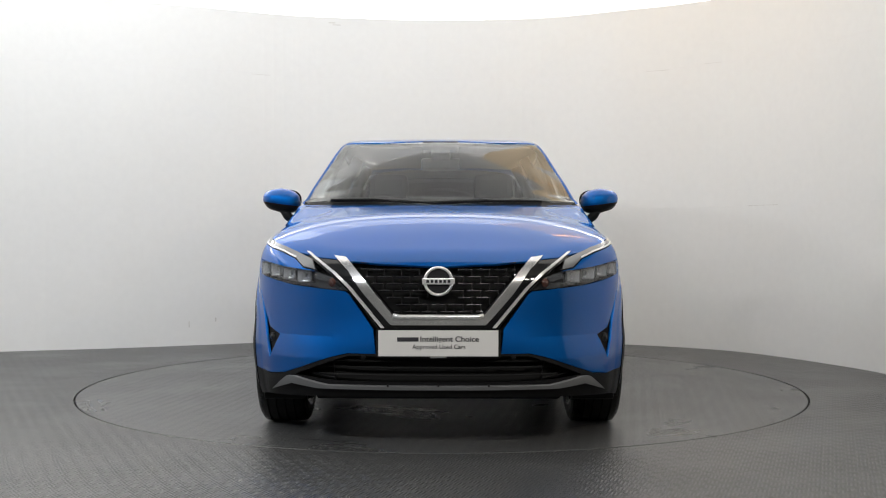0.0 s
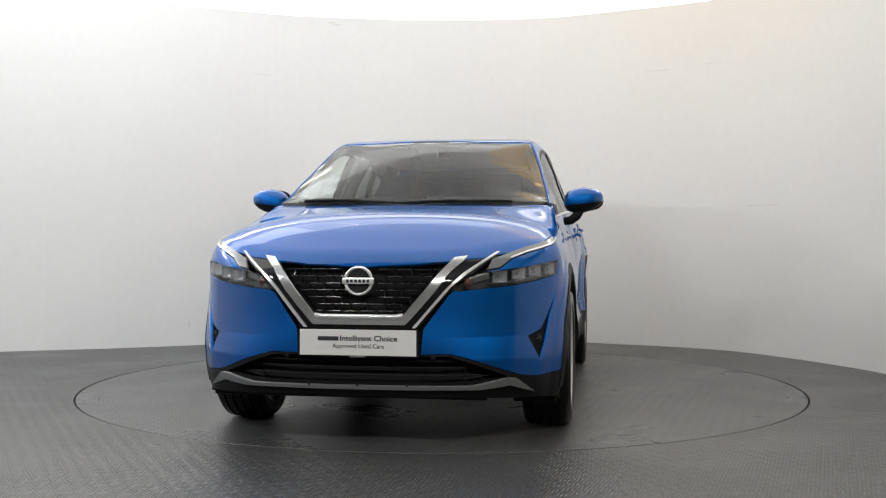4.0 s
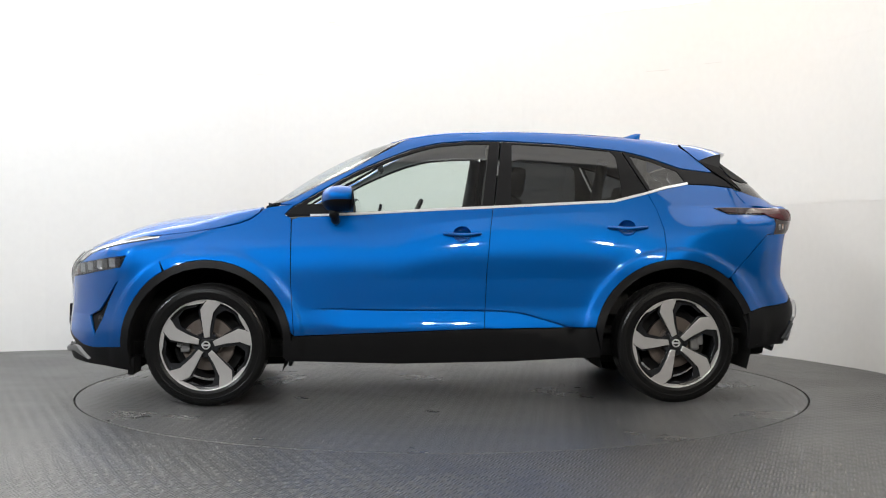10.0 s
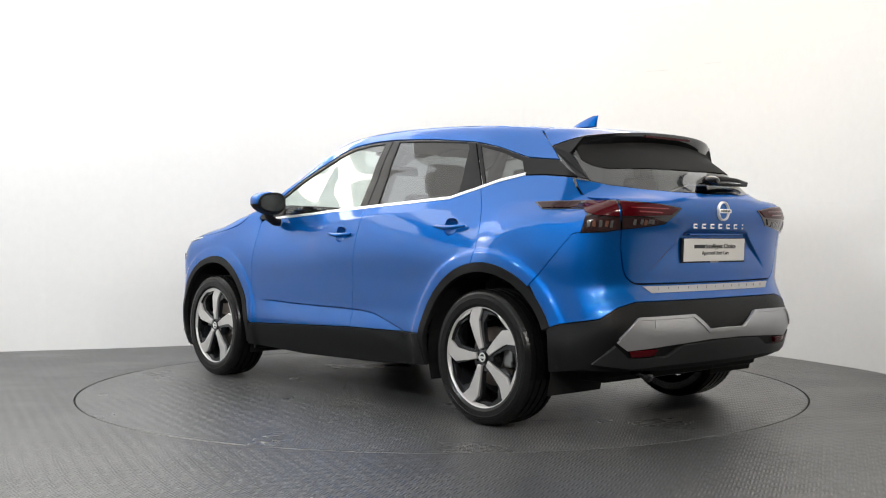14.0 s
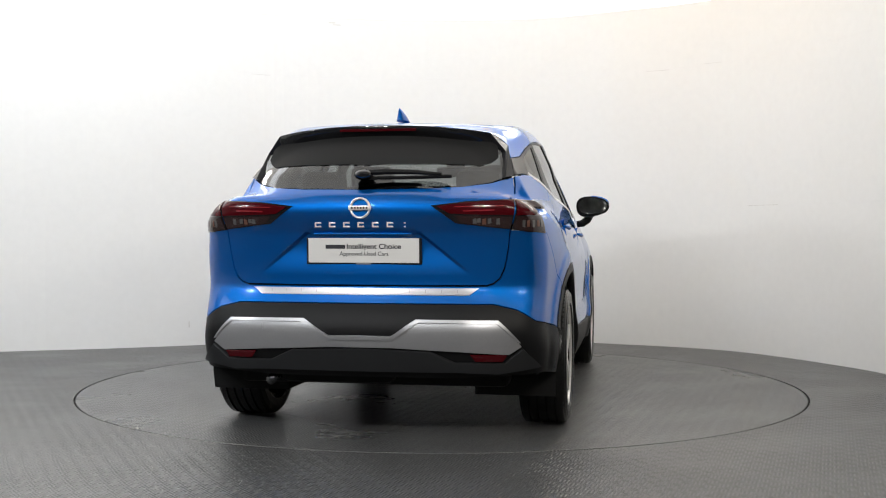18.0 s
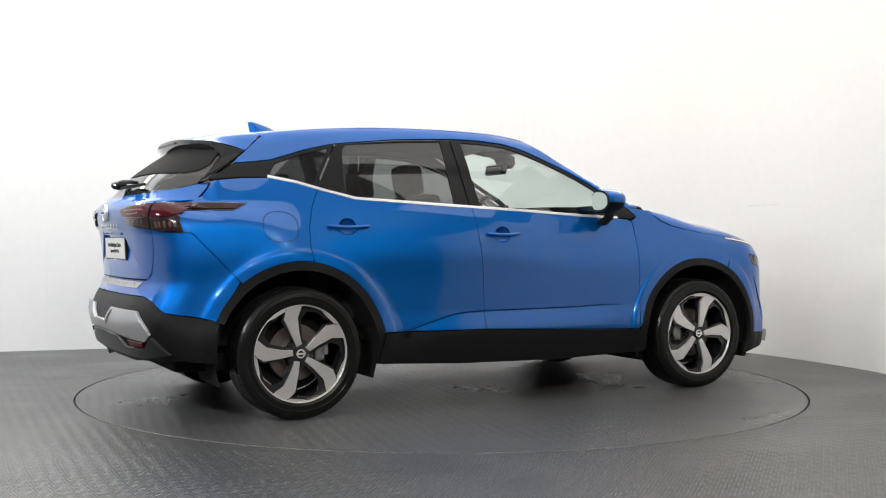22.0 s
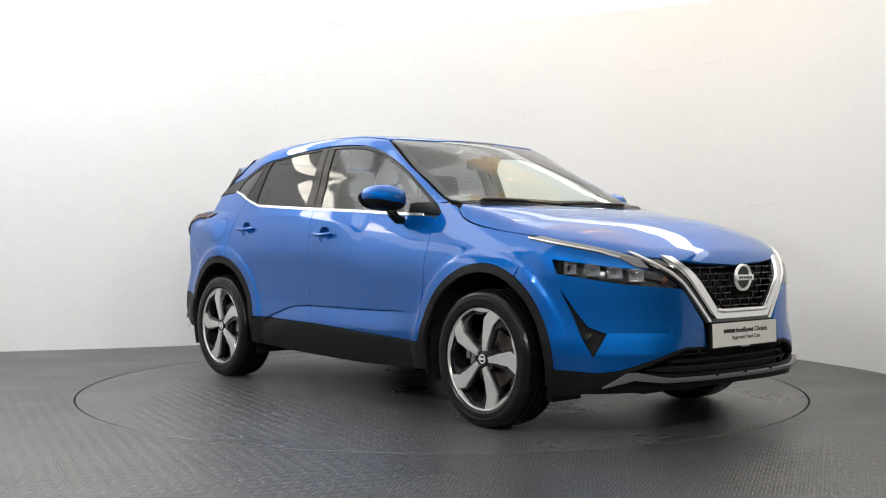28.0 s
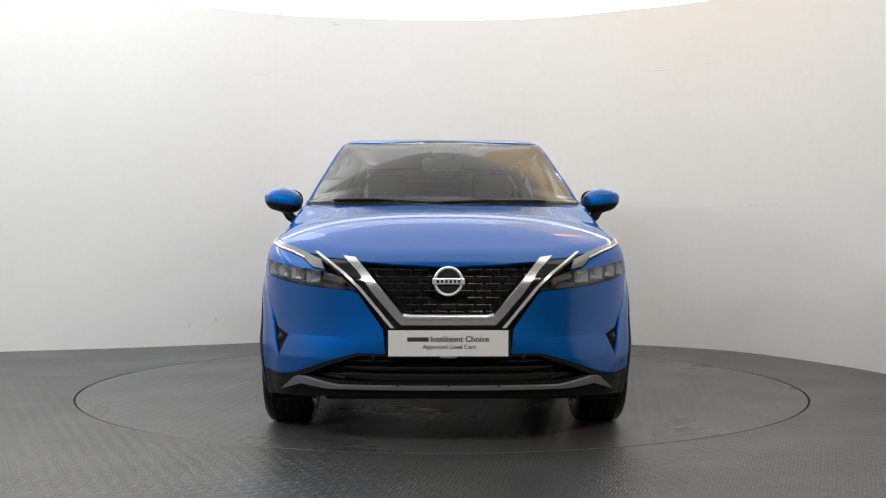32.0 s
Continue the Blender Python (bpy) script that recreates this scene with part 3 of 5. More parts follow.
def build_floor():
    n = 160
    vs, fs = [], []
    for k in range(n):
        a = 2 * math.pi * k / n
        c, s = math.cos(a), math.sin(a)
        big = 11.5 / max(abs(c), abs(s))
        vs += [((RIM + 0.006) * c, (RIM + 0.006) * s, -0.03), ((RIM + 0.006) * c, (RIM + 0.006) * s, 0), (big * c, big * s, 0), (big * c, big * s, -0.05)]
    for k in range(n):
        i, j = 4 * k, 4 * ((k + 1) % n)
        fs += [(i + 1, i, j, j + 1), (i + 1, j + 1, j + 2, i + 2), (i + 2, j + 2, j + 3, i + 3)]
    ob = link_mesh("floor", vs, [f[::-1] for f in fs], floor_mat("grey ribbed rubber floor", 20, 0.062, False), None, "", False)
    tagged(ob, "worn grey ribbed rubber studio floor", "floor", kind="structure")
    bm = bmesh.new()
    bmesh.ops.create_circle(bm, cap_ends=True, segments=64, radius=RIM + 0.3, matrix=pose(0, 0, -0.04))
    tagged(part("pit", bm, CAVITY, None), "dark gap under the turntable edge", "floor", kind="structure")
    disc = new("turntable", None)
    tagged(disc, "round grey rubber turntable with scuffs, flush with the floor", "turntable")
    bm = lathe([(0.0, -0.03), (RIM - 0.006, -0.03), (RIM - 0.006, -0.002), (RIM - 0.008, 0.0), (0.0, 0.0)], n, "z")
    bmesh.ops.remove_doubles(bm, verts=bm.verts, dist=1e-5)
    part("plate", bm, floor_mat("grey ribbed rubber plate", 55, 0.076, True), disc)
    part("edge_strip", lathe([(RIM - 0.0055, -0.03), (RIM - 0.0015, -0.03), (RIM - 0.0015, -0.003), (RIM - 0.0055, -0.003)], n, "z"), CAVITY, disc, "dark edge of the turntable")
    rng = random.Random(11)
    for nm, tone, count, label in (("pale_scuffs", 0.17, 30, "pale scuff arcs rubbed into the tread"), ("dark_scuffs", 0.022, 22, "dark rubber marks and cracks")):
        bm = bmesh.new()
        for _ in range(count):
            r, a0, long = rng.uniform(0.5, 2.15), rng.uniform(0, 2 * math.pi), rng.uniform(0.05, 0.42)
            wide, bend = rng.uniform(0.003, 0.011), rng.uniform(-0.25, 0.25)
            rows = []
            for k in range(9):
                t = k / 8
                a, rr = a0 + long / r * t, r + bend * long * t * t + 0.006 * math.sin(9 * t + a0)
                h = wide * math.sin(math.pi * min(max(t, 0.04), 0.96)) * rng.uniform(0.5, 1.0)
                rows.append([bm.verts.new(((rr + q) * math.cos(a), (rr + q) * math.sin(a), 0.0009)) for q in (-h, h)])
            for u, v in zip(rows, rows[1:]):
                bm.faces.new((u[0], v[0], v[1], u[1]))
        tagged(part(nm, bm, mat(nm.replace("_", " "), (tone, tone, tone * 1.02), 0.42, vary=0.3, scale=25), disc, label), kind="stuff")
    return disc


build_room()
studio_lights()
turntable = build_floor()


# ---- the car: x ahead, y to its left, z up ----
car = tagged(new("car", None), "shiny blue crossover car with black cladding parked on the turntable", "car")

DOOR_TOP = [(-0.246, 1.121), (0.1, 1.103), (0.55, 1.078), (0.87, 1.066)]


def both(half):
    """A closed outline from its left half."""
    return list(half) + [(p[0], -p[1], p[2]) for p in reversed(half)]


def ellipse(cx, cz, rx, rz, n=18):
    return [(cx + rx * math.cos(2 * math.pi * i / n), cz + rz * math.sin(2 * math.pi * i / n)) for i in range(n)]


LAMP_LOW = [(2.232, 0.415, 0.713), (2.099, 0.662, 0.736), (1.949, 0.799, 0.765), (1.851, 0.848, 0.783)]
LAMP_TOP = [(1.826, 0.852, 0.846), (1.945, 0.790, 0.832), (2.059, 0.691, 0.813), (2.163, 0.557, 0.800), (2.189, 0.506, 0.787)]
DRL_LOW = [(2.124, 0.608, 0.812), (2.073, 0.659, 0.853), (1.996, 0.726, 0.880), (1.874, 0.805, 0.907), (1.732, 0.841, 0.931), (1.652, 0.842, 0.943)]
DRL_TOP = [(1.600, 0.828, 0.966), (1.720, 0.815, 0.957), (1.868, 0.791, 0.932), (1.991, 0.711, 0.905), (2.070, 0.640, 0.878), (2.125, 0.575, 0.853)]
SKIRT = [(2.285, 0.275, 0.437), (2.245, 0.40, 0.438), (2.224, 0.472, 0.42), (2.146, 0.614, 0.366), (2.086, 0.69, 0.337), (2.012, 0.762, 0.326), (1.832, 0.869, 0.335)]
HANDLES = [(-0.065, 0.968), (-1.02, 1.006)]


def on_skin(pts, n=6):
    """Points of the skin along a line seen from the side."""
    out = []
    for (x0, z0), (x1, z1) in zip(pts, pts[1:]):
        for k in range(n):
            x, z = x0 + (x1 - x0) * k / n, z0 + (z1 - z0) * k / n
            out.append((x, z))
    out.append(pts[-1])
    q = land(np.array([(x, 0, z) for x, z in out]), np.array([[0, 1, 0]]))
    return [tuple(p) for p in q]


WINDOW_LINE = [(-1.0, 1.467), (-0.65, 1.503), (-0.30, 1.522), (-0.125, 1.521), (0.056, 1.507), (0.14, 1.490), (0.225, 1.467), (0.31, 1.435), (0.394, 1.400), (0.48, 1.363), (0.56, 1.323), (0.64, 1.279), (0.723, 1.230), (0.805, 1.182), (0.885, 1.134)]


SCREEN_EDGE = [(0.968, 0.750, 1.136), (0.928, 0.740, 1.15), (0.84, 0.727, 1.195), (0.68, 0.700, 1.284), (0.555, 0.674, 1.345), (0.445, 0.648, 1.406), (0.33, 0.622, 1.470), (0.27, 0.606, 1.51)]


def pressed(dz):
    """A line beside the crease low on the doors."""
    return [(x, float(CREASE(x)) + dz) for x in np.arange(-0.82, 0.80, 0.014)]


PRESS = [pressed(d) for d in (-0.012, -0.006, -0.001, 0.004, 0.011)]
BELT = [[(x, float(SHOULDER(x)) + d) for x in np.arange(-1.2, 1.6, 0.014)] for d in (-0.010, -0.004, 0.001, 0.007)]
LIPS = [arc(cx, HUB_Z, r, -5, 190, 90) for cx in (FRONT_X, REAR_X) for r in (0.520, 0.530, 0.542, 0.554, 0.565)]


def rear_edge(pts):
    """Skin points under (y, z) points of the rear view."""
    return [tuple(p) for p in land(np.array([(0, y, z) for y, z in pts]), np.array([[-1, 0, 0]]))]


TAIL_EDGE = [(0.656, 1.240), (0.664, 1.20), (0.669, 1.16), (0.673, 1.13), (0.675, 1.09), (0.677, 1.04), (0.676, 0.985)]


HOOD_SIDE = [(1.63, 0.962), (1.45, 0.983), (1.31, 1.004), (1.20, 1.028), (1.13, 1.056), (1.085, 1.092)]


def shut_lines():
    # bonnet
    hood = [(2.262, 0, 0.852), (2.235, 0.25, 0.853), (2.19, 0.41, 0.858), (2.135, 0.537, 0.874), (2.048, 0.655, 0.898), (1.918, 0.765, 0.922), (1.80, 0.80, 0.945), *on_skin(HOOD_SIDE, 2), (1.062, 0.75, 1.118), (1.066, 0.70, 1.12), (1.085, 0.5, 1.12), (1.115, 0.25, 1.12), (1.125, 0, 1.12)]
    panel("bonnet", "hood", hood, PAINT, car, "blue sculpted bonnet", full=True, res=0.03)
    wing = HOOD_SIDE + [(1.064, 1.114), (1.04, 1.122), (0.975, 1.132), (0.888, 1.138), (0.946, 1.083), (0.93, 1.068), (0.908, 1.062), (0.9055, 0.7), (0.885, 0.40)] + arc(FRONT_X, HUB_Z, 0.478, 172, 61, 14) + [(1.648, 0.842), (1.70, 0.924)]
    panel("wing", "side", wing, PAINT, car, "blue front wing", lines=LIPS + BELT, res=0.024)
    fd = DOOR_TOP + [(0.905, 1.05), (0.905, 0.7), (0.885, 0.395), (-0.19, 0.432), (-0.205, 0.76), (-0.228, 1.0)]
    d1 = panel("front_door", "side", fd, PAINT, car, "blue front door", holes=[ellipse(HANDLES[0][0], HANDLES[0][1], 0.05, 0.045)], res=0.02, lines=PRESS + LIPS + BELT)
    rd = [(-0.246, 1.121), (-0.63, 1.138), (-0.95, 1.155), (-1.16, 1.206), (-1.205, 1.11), (-1.235, 1.0), (-1.24, 0.90), (-1.228, 0.822)] + arc(REAR_X, HUB_Z, 0.48, 81, 11, 10) + [(-0.82, 0.438), (-0.19, 0.432), (-0.205, 0.76), (-0.228, 1.0)]
    d2 = panel("rear_door", "side", rd, PAINT, car, "blue rear door", holes=[ellipse(HANDLES[1][0], HANDLES[1][1], 0.05, 0.045)], res=0.02, lines=PRESS + LIPS + BELT)
    q = [(-1.16, 1.206), (-1.27, 1.237), (-1.41, 1.266), (-1.55, 1.262), (-1.70, 1.246)] + [(p[0] + 0.002, p[2]) for p in rear_edge(TAIL_EDGE)] + [(-1.85, 0.97), (-1.617, 0.725)] + arc(REAR_X, HUB_Z, 0.48, 130, 82, 9) + [(-1.240, 0.90), (-1.235, 1.0), (-1.205, 1.11)]
    panel("quarter_panel", "side", q, PAINT, car, "blue rear quarter panel", res=0.022, lines=LIPS)
    rb = [(-2.09, 0, 0.648), (-2.08, 0.4, 0.648), (-2.04, 0.60, 0.647), (-2.016, 0.702, 0.623), (-1.988, 0.792, 0.572), (-1.80, 0.87, 0.54), (-1.735, 0.88, 0.52), (-1.70, 0.885, 0.60)] + on_skin([(-1.617, 0.725), (-1.85, 0.97)]) + rear_edge(
        [(0.676, 0.985), (0.666, 0.90), (0.658, 0.85), (0.646, 0.80), (0.628, 0.76), (0.60, 0.738), (0.57, 0.727), (0.3, 0.726), (0, 0.726)])
    panel("rear_bumper_skin", "wrap_rear", rb, PAINT, car, "blue upper rear bumper", full=True, res=0.028, lines=[[(p[0], s * p[1], p[2]) for p in on_skin(arc(REAR_X, HUB_Z, r, 118, 158, 22), 1)] for r in (0.520, 0.530, 0.542, 0.554, 0.565) for s in (1, -1)])
    fb = [(2.268, 0.285, 0.548)] + SKIRT + [(x, 0.89, z) for x, z in arc(FRONT_X, HUB_Z, 0.478, 0, 60, 10)] + [(1.644, 0.882, 0.842), (1.697, 0.852, 0.922), (1.66, 0.845, 0.94)] + DRL_LOW[::-1] + LAMP_TOP[3:1:-1] + LAMP_TOP[1::-1] + LAMP_LOW[::-1] + [(2.238, 0.395, 0.70)]
    fog = [(2.052, 0.728, 0.506)] * 2 + [(1.988, 0.782, 0.535)] * 2 + [(1.942, 0.809, 0.598), (1.880, 0.841, 0.695)] + [(1.872, 0.844, 0.700)] * 2 + [(1.930, 0.818, 0.585), (1.968, 0.800, 0.485)] + [(2.008, 0.772, 0.400)] * 2
    panel("front_bumper_skin", "wrap_front", fb, PAINT, car, "blue front bumper", holes=[fog], res=0.017, lines=[on_skin(arc(FRONT_X, HUB_Z, r, 2, 62, 34), 1) for r in (0.520, 0.530, 0.542, 0.554, 0.565)] + [[(float(NOSE(z)) - 0.62 * y**3.1, y, z) for y in np.arange(0.33, 0.85, 0.012)] for z in (0.498, 0.506, 0.5095, 0.514, 0.522)])
    panel("fog_recess", "wrap_front", [(2.07, 0.715, 0.52), (1.98, 0.79, 0.56), (1.87, 0.845, 0.73), (1.85, 0.853, 0.72), (1.93, 0.82, 0.45), (2.006, 0.772, 0.38)], CAVITY, car, "black air slot", lift=-0.022, depth=0, gap=0, res=0.02)
    roof = [(0.36, 0, 1.53), (0.335, 0.3, 1.53), (0.240, 0.592, 1.53), (0.0, 0.605, 1.56), (-0.5, 0.605, 1.56), (-1.0, 0.585, 1.55), (-1.40, 0.55, 1.5), (-1.45, 0.3, 1.54), (-1.47, 0, 1.55)]
    panel("roof", "top", roof, PAINT, car, "blue roof", full=True, res=0.05)
    panel("headliner", "top", [(p[0] - 0.03, p[1], p[2]) if p[1] == 0 else p for p in roof], LINER, car, "light grey headliner", full=True, res=0.08, lift=-0.03, depth=0)
    rail = [(0.975, 0.760, 1.131)] + [(x, y + 0.003, z) for x, y, z in SCREEN_EDGE] + [(0.240, 0.60, 1.53), (0.0, 0.608, 1.560), (-0.5, 0.608, 1.57), (-1.0, 0.588, 1.55), (-1.395, 0.553, 1.52),
            (-1.404, 0.568, 1.507)] + on_skin([(-1.503, 1.418), (-1.584, 1.343), (-1.387, 1.364), (-1.20, 1.424)], 1) + on_skin(WINDOW_LINE, 2)
    panel("roof_rail", "shoulder", rail, PAINT, car, "blue roof side and pillar", res=0.028)
    panel("pillar_trim", "shoulder", rail, LINER, car, "grey inner pillar trim", res=0.06, lift=-0.016, depth=0, gap=-0.004)
    tg = [(0, 1.170), (0.3, 1.174), (0.45, 1.184), (0.56, 1.204), (0.62, 1.229), (0.652, 1.240), (0.660, 1.20), (0.665, 1.16), (0.669, 1.13), (0.673, 1.06), (0.674, 0.985), (0.664, 0.90), (0.655, 0.85), (0.643, 0.80), (0.625, 0.764), (0.598, 0.742), (0.57, 0.732), (0.3, 0.73), (0, 0.73)]
    panel("tailgate", "rear", tg, PAINT, car, "blue tailgate with a pressed recess", full=True, res=0.016, lines=[[(s * (0.257 + (0.977 - z) * 1.24 - o), z) for z in np.arange(0.76, 0.972, 0.008)] for o in (-0.014, -0.006, 0.001, 0.008, 0.016) for s in (1, -1)])
    return d1, d2


(door_l, door_r), (rdoor_l, rdoor_r) = shut_lines()


def glazing():
    ws = [(1.085, 0, 1.13), (1.065, 0.3, 1.13), (1.04, 0.6, 1.125), (1.002, 0.742, 1.126)] + SCREEN_EDGE + [(0.245, 0.596, 1.527), (0.34, 0.3, 1.547), (0.365, 0, 1.553)]
    panel("windscreen", "screen", ws, GLASS, car, "clear raked windscreen", full=True, lift=-0.004, depth=0.003, res=0.02)
    clear = [(1.035, 0, 1.165), (1.015, 0.3, 1.165), (0.985, 0.58, 1.16), (0.925, 0.695, 1.165)] + [(x - 0.005, y - 0.052, z) for x, y, z in SCREEN_EDGE[2:-1]] + [(0.30, 0.54, 1.50), (0.372, 0.3, 1.532), (0.395, 0, 1.538)]
    panel("screen_band", "screen", ws, CAVITY, car, "black printed band round the windscreen", full=True, lift=-0.0075, depth=0, holes=[both(clear)])
    panel("sensor_band", "screen", [(0.470, 0, 1.50), (0.465, 0.16, 1.50), (0.445, 0.215, 1.51), (0.36, 0.262, 1.54), (0.37, 0, 1.55)], CAVITY, car, "black sensor band behind the mirror", full=True, lift=-0.009, depth=0, gap=0)
    panel("sensor_window", "screen", [(0.425, 0, 1.52), (0.422, 0.058, 1.52), (0.39, 0.014, 1.535), (0.388, 0, 1.535)], LINER, car, "pale camera window", full=True, lift=-0.0065, depth=0, gap=0, res=0.02)
    top = [(x, z - 0.005) for x, z in WINDOW_LINE]
    fw = [(-0.250, 1.125), (0.1, 1.107), (0.55, 1.083), (0.875, 1.072), (0.915, 1.070), (0.942, 1.083), (0.893, 1.134)] + top[:1:-1] + [(-0.303, 1.517)]
    glass = [(-0.182, 1.131), (0.1, 1.117), (0.5, 1.095), (0.66, 1.088), (0.666, 1.145), (0.825, 1.143), (0.79, 1.165), (0.715, 1.210), (0.63, 1.260), (0.55, 1.304), (0.47, 1.342), (0.385, 1.379), (0.30, 1.414), (0.215, 1.445), (0.13, 1.468), (0.05, 1.485), (-0.10, 1.498), (-0.238, 1.501)]
    panel("front_door_frame", "side", fw, FRAME, car, holes=[glass], lift=-0.002)
    panel("front_window", "side", [(x, z) for x, z in glass], GLASS, car, "clear side window", lift=-0.008, depth=0.004, gap=-0.006)
    rw = [(-0.256, 1.126), (-0.63, 1.142), (-0.95, 1.159), (-1.165, 1.208), (-1.02, 1.462), (-0.65, 1.498), (-0.309, 1.516)]
    glass = [(-0.352, 1.142), (-0.63, 1.154), (-0.93, 1.17), (-1.0, 1.186), (-1.005, 1.25), (-0.985, 1.43), (-0.955, 1.462), (-0.65, 1.487), (-0.372, 1.502)]
    panel("rear_door_frame", "side", rw, FRAME, car, holes=[glass], lift=-0.002)
    panel("rear_side_window", "side", glass, PRIVACY, car, "dark privacy side window", lift=-0.008, depth=0.004, gap=-0.006)
    cw = [(-1.171, 1.211), (-1.27, 1.241), (-1.41, 1.27), (-1.55, 1.267), (-1.72, 1.251), (-1.584, 1.341), (-1.48, 1.352), (-1.387, 1.362), (-1.2, 1.422), (-1.026, 1.463)]
    panel("pillar_panel", "side", cw, FRAME, car, "gloss black rear pillar panel", lift=-0.002, holes=[[(-1.185, 1.228), (-1.27, 1.252), (-1.40, 1.285), (-1.36, 1.345), (-1.2, 1.403), (-1.07, 1.435)]])
    panel("quarter_window", "side", [(-1.18, 1.223), (-1.27, 1.247), (-1.41, 1.282), (-1.365, 1.35), (-1.2, 1.408), (-1.06, 1.44)], PRIVACY, car, "dark privacy quarter window", lift=-0.006, depth=0.004, gap=0)
    rg = [(-2.07, 0, 1.177), (-2.04, 0.3, 1.181), (-1.99, 0.45, 1.19), (-1.86, 0.56, 1.212), (-1.768, 0.615, 1.236), (-1.70, 0.606, 1.30), (-1.64, 0.59, 1.37), (-1.62, 0.50, 1.46), (-1.62, 0.25, 1.50), (-1.63, 0, 1.51)]
    panel("rear_window", "hatch", rg, PRIVACY, car, "dark privacy rear window", full=True, lift=-0.004, depth=0.004)
    frit = [(-1.947, 0, 1.290), (-1.93, 0.236, 1.291), (-1.887, 0.394, 1.298), (-1.831, 0.505, 1.313), (-1.775, 0.55, 1.335), (-1.70, 0.578, 1.345), (-1.66, 0.57, 1.40), (-1.62, 0.50, 1.47), (-1.62, 0.25, 1.50), (-1.63, 0, 1.51)]
    panel("glass_band", "hatch", frit, CAVITY, car, "black band at the top of the glass", full=True, lift=0.0, depth=0.002, gap=0)
    for sgn in (1, -1):
        # the black side of the hatch: an outer sheet folded at the corner of the spoiler, with thickness
        outer = [(-1.507, 0.602, 1.413), (-1.731, 0.656, 1.247), (-1.766, 0.624, 1.238), (-1.636, 0.606, 1.372), (-1.664, 0.536, 1.458)]
        bm = bmesh.new()
        a = [bm.verts.new((x, sgn * y, z)) for x, y, z in outer]
        b = [bm.verts.new((x + 0.006, sgn * (y - 0.028), z - 0.006)) for x, y, z in outer]
        for v in (a, b):
            bm.faces.new((v[0], v[1], v[2], v[3]))
            bm.faces.new((v[0], v[3], v[4]))
        for k in range(5):
            bm.faces.new((a[k], a[(k + 1) % 5], b[(k + 1) % 5], b[k]))
        part("hatch_side", bm, FRAME, car, "gloss black side of the rear window")
    strip = [(0.80, 1.070), (0.55, 1.078), (0.1, 1.103), (-0.215, 1.117), (-0.63, 1.138), (-0.95, 1.155), (-1.13, 1.198), (-1.27, 1.238), (-1.415, 1.266)]
    panel("window_strip", "side", strip + [(x, z + 0.014) for x, z in strip[::-1]], BRIGHT, car, "chrome window line", lift=0.002, depth=0.010, gap=0)


glazing()


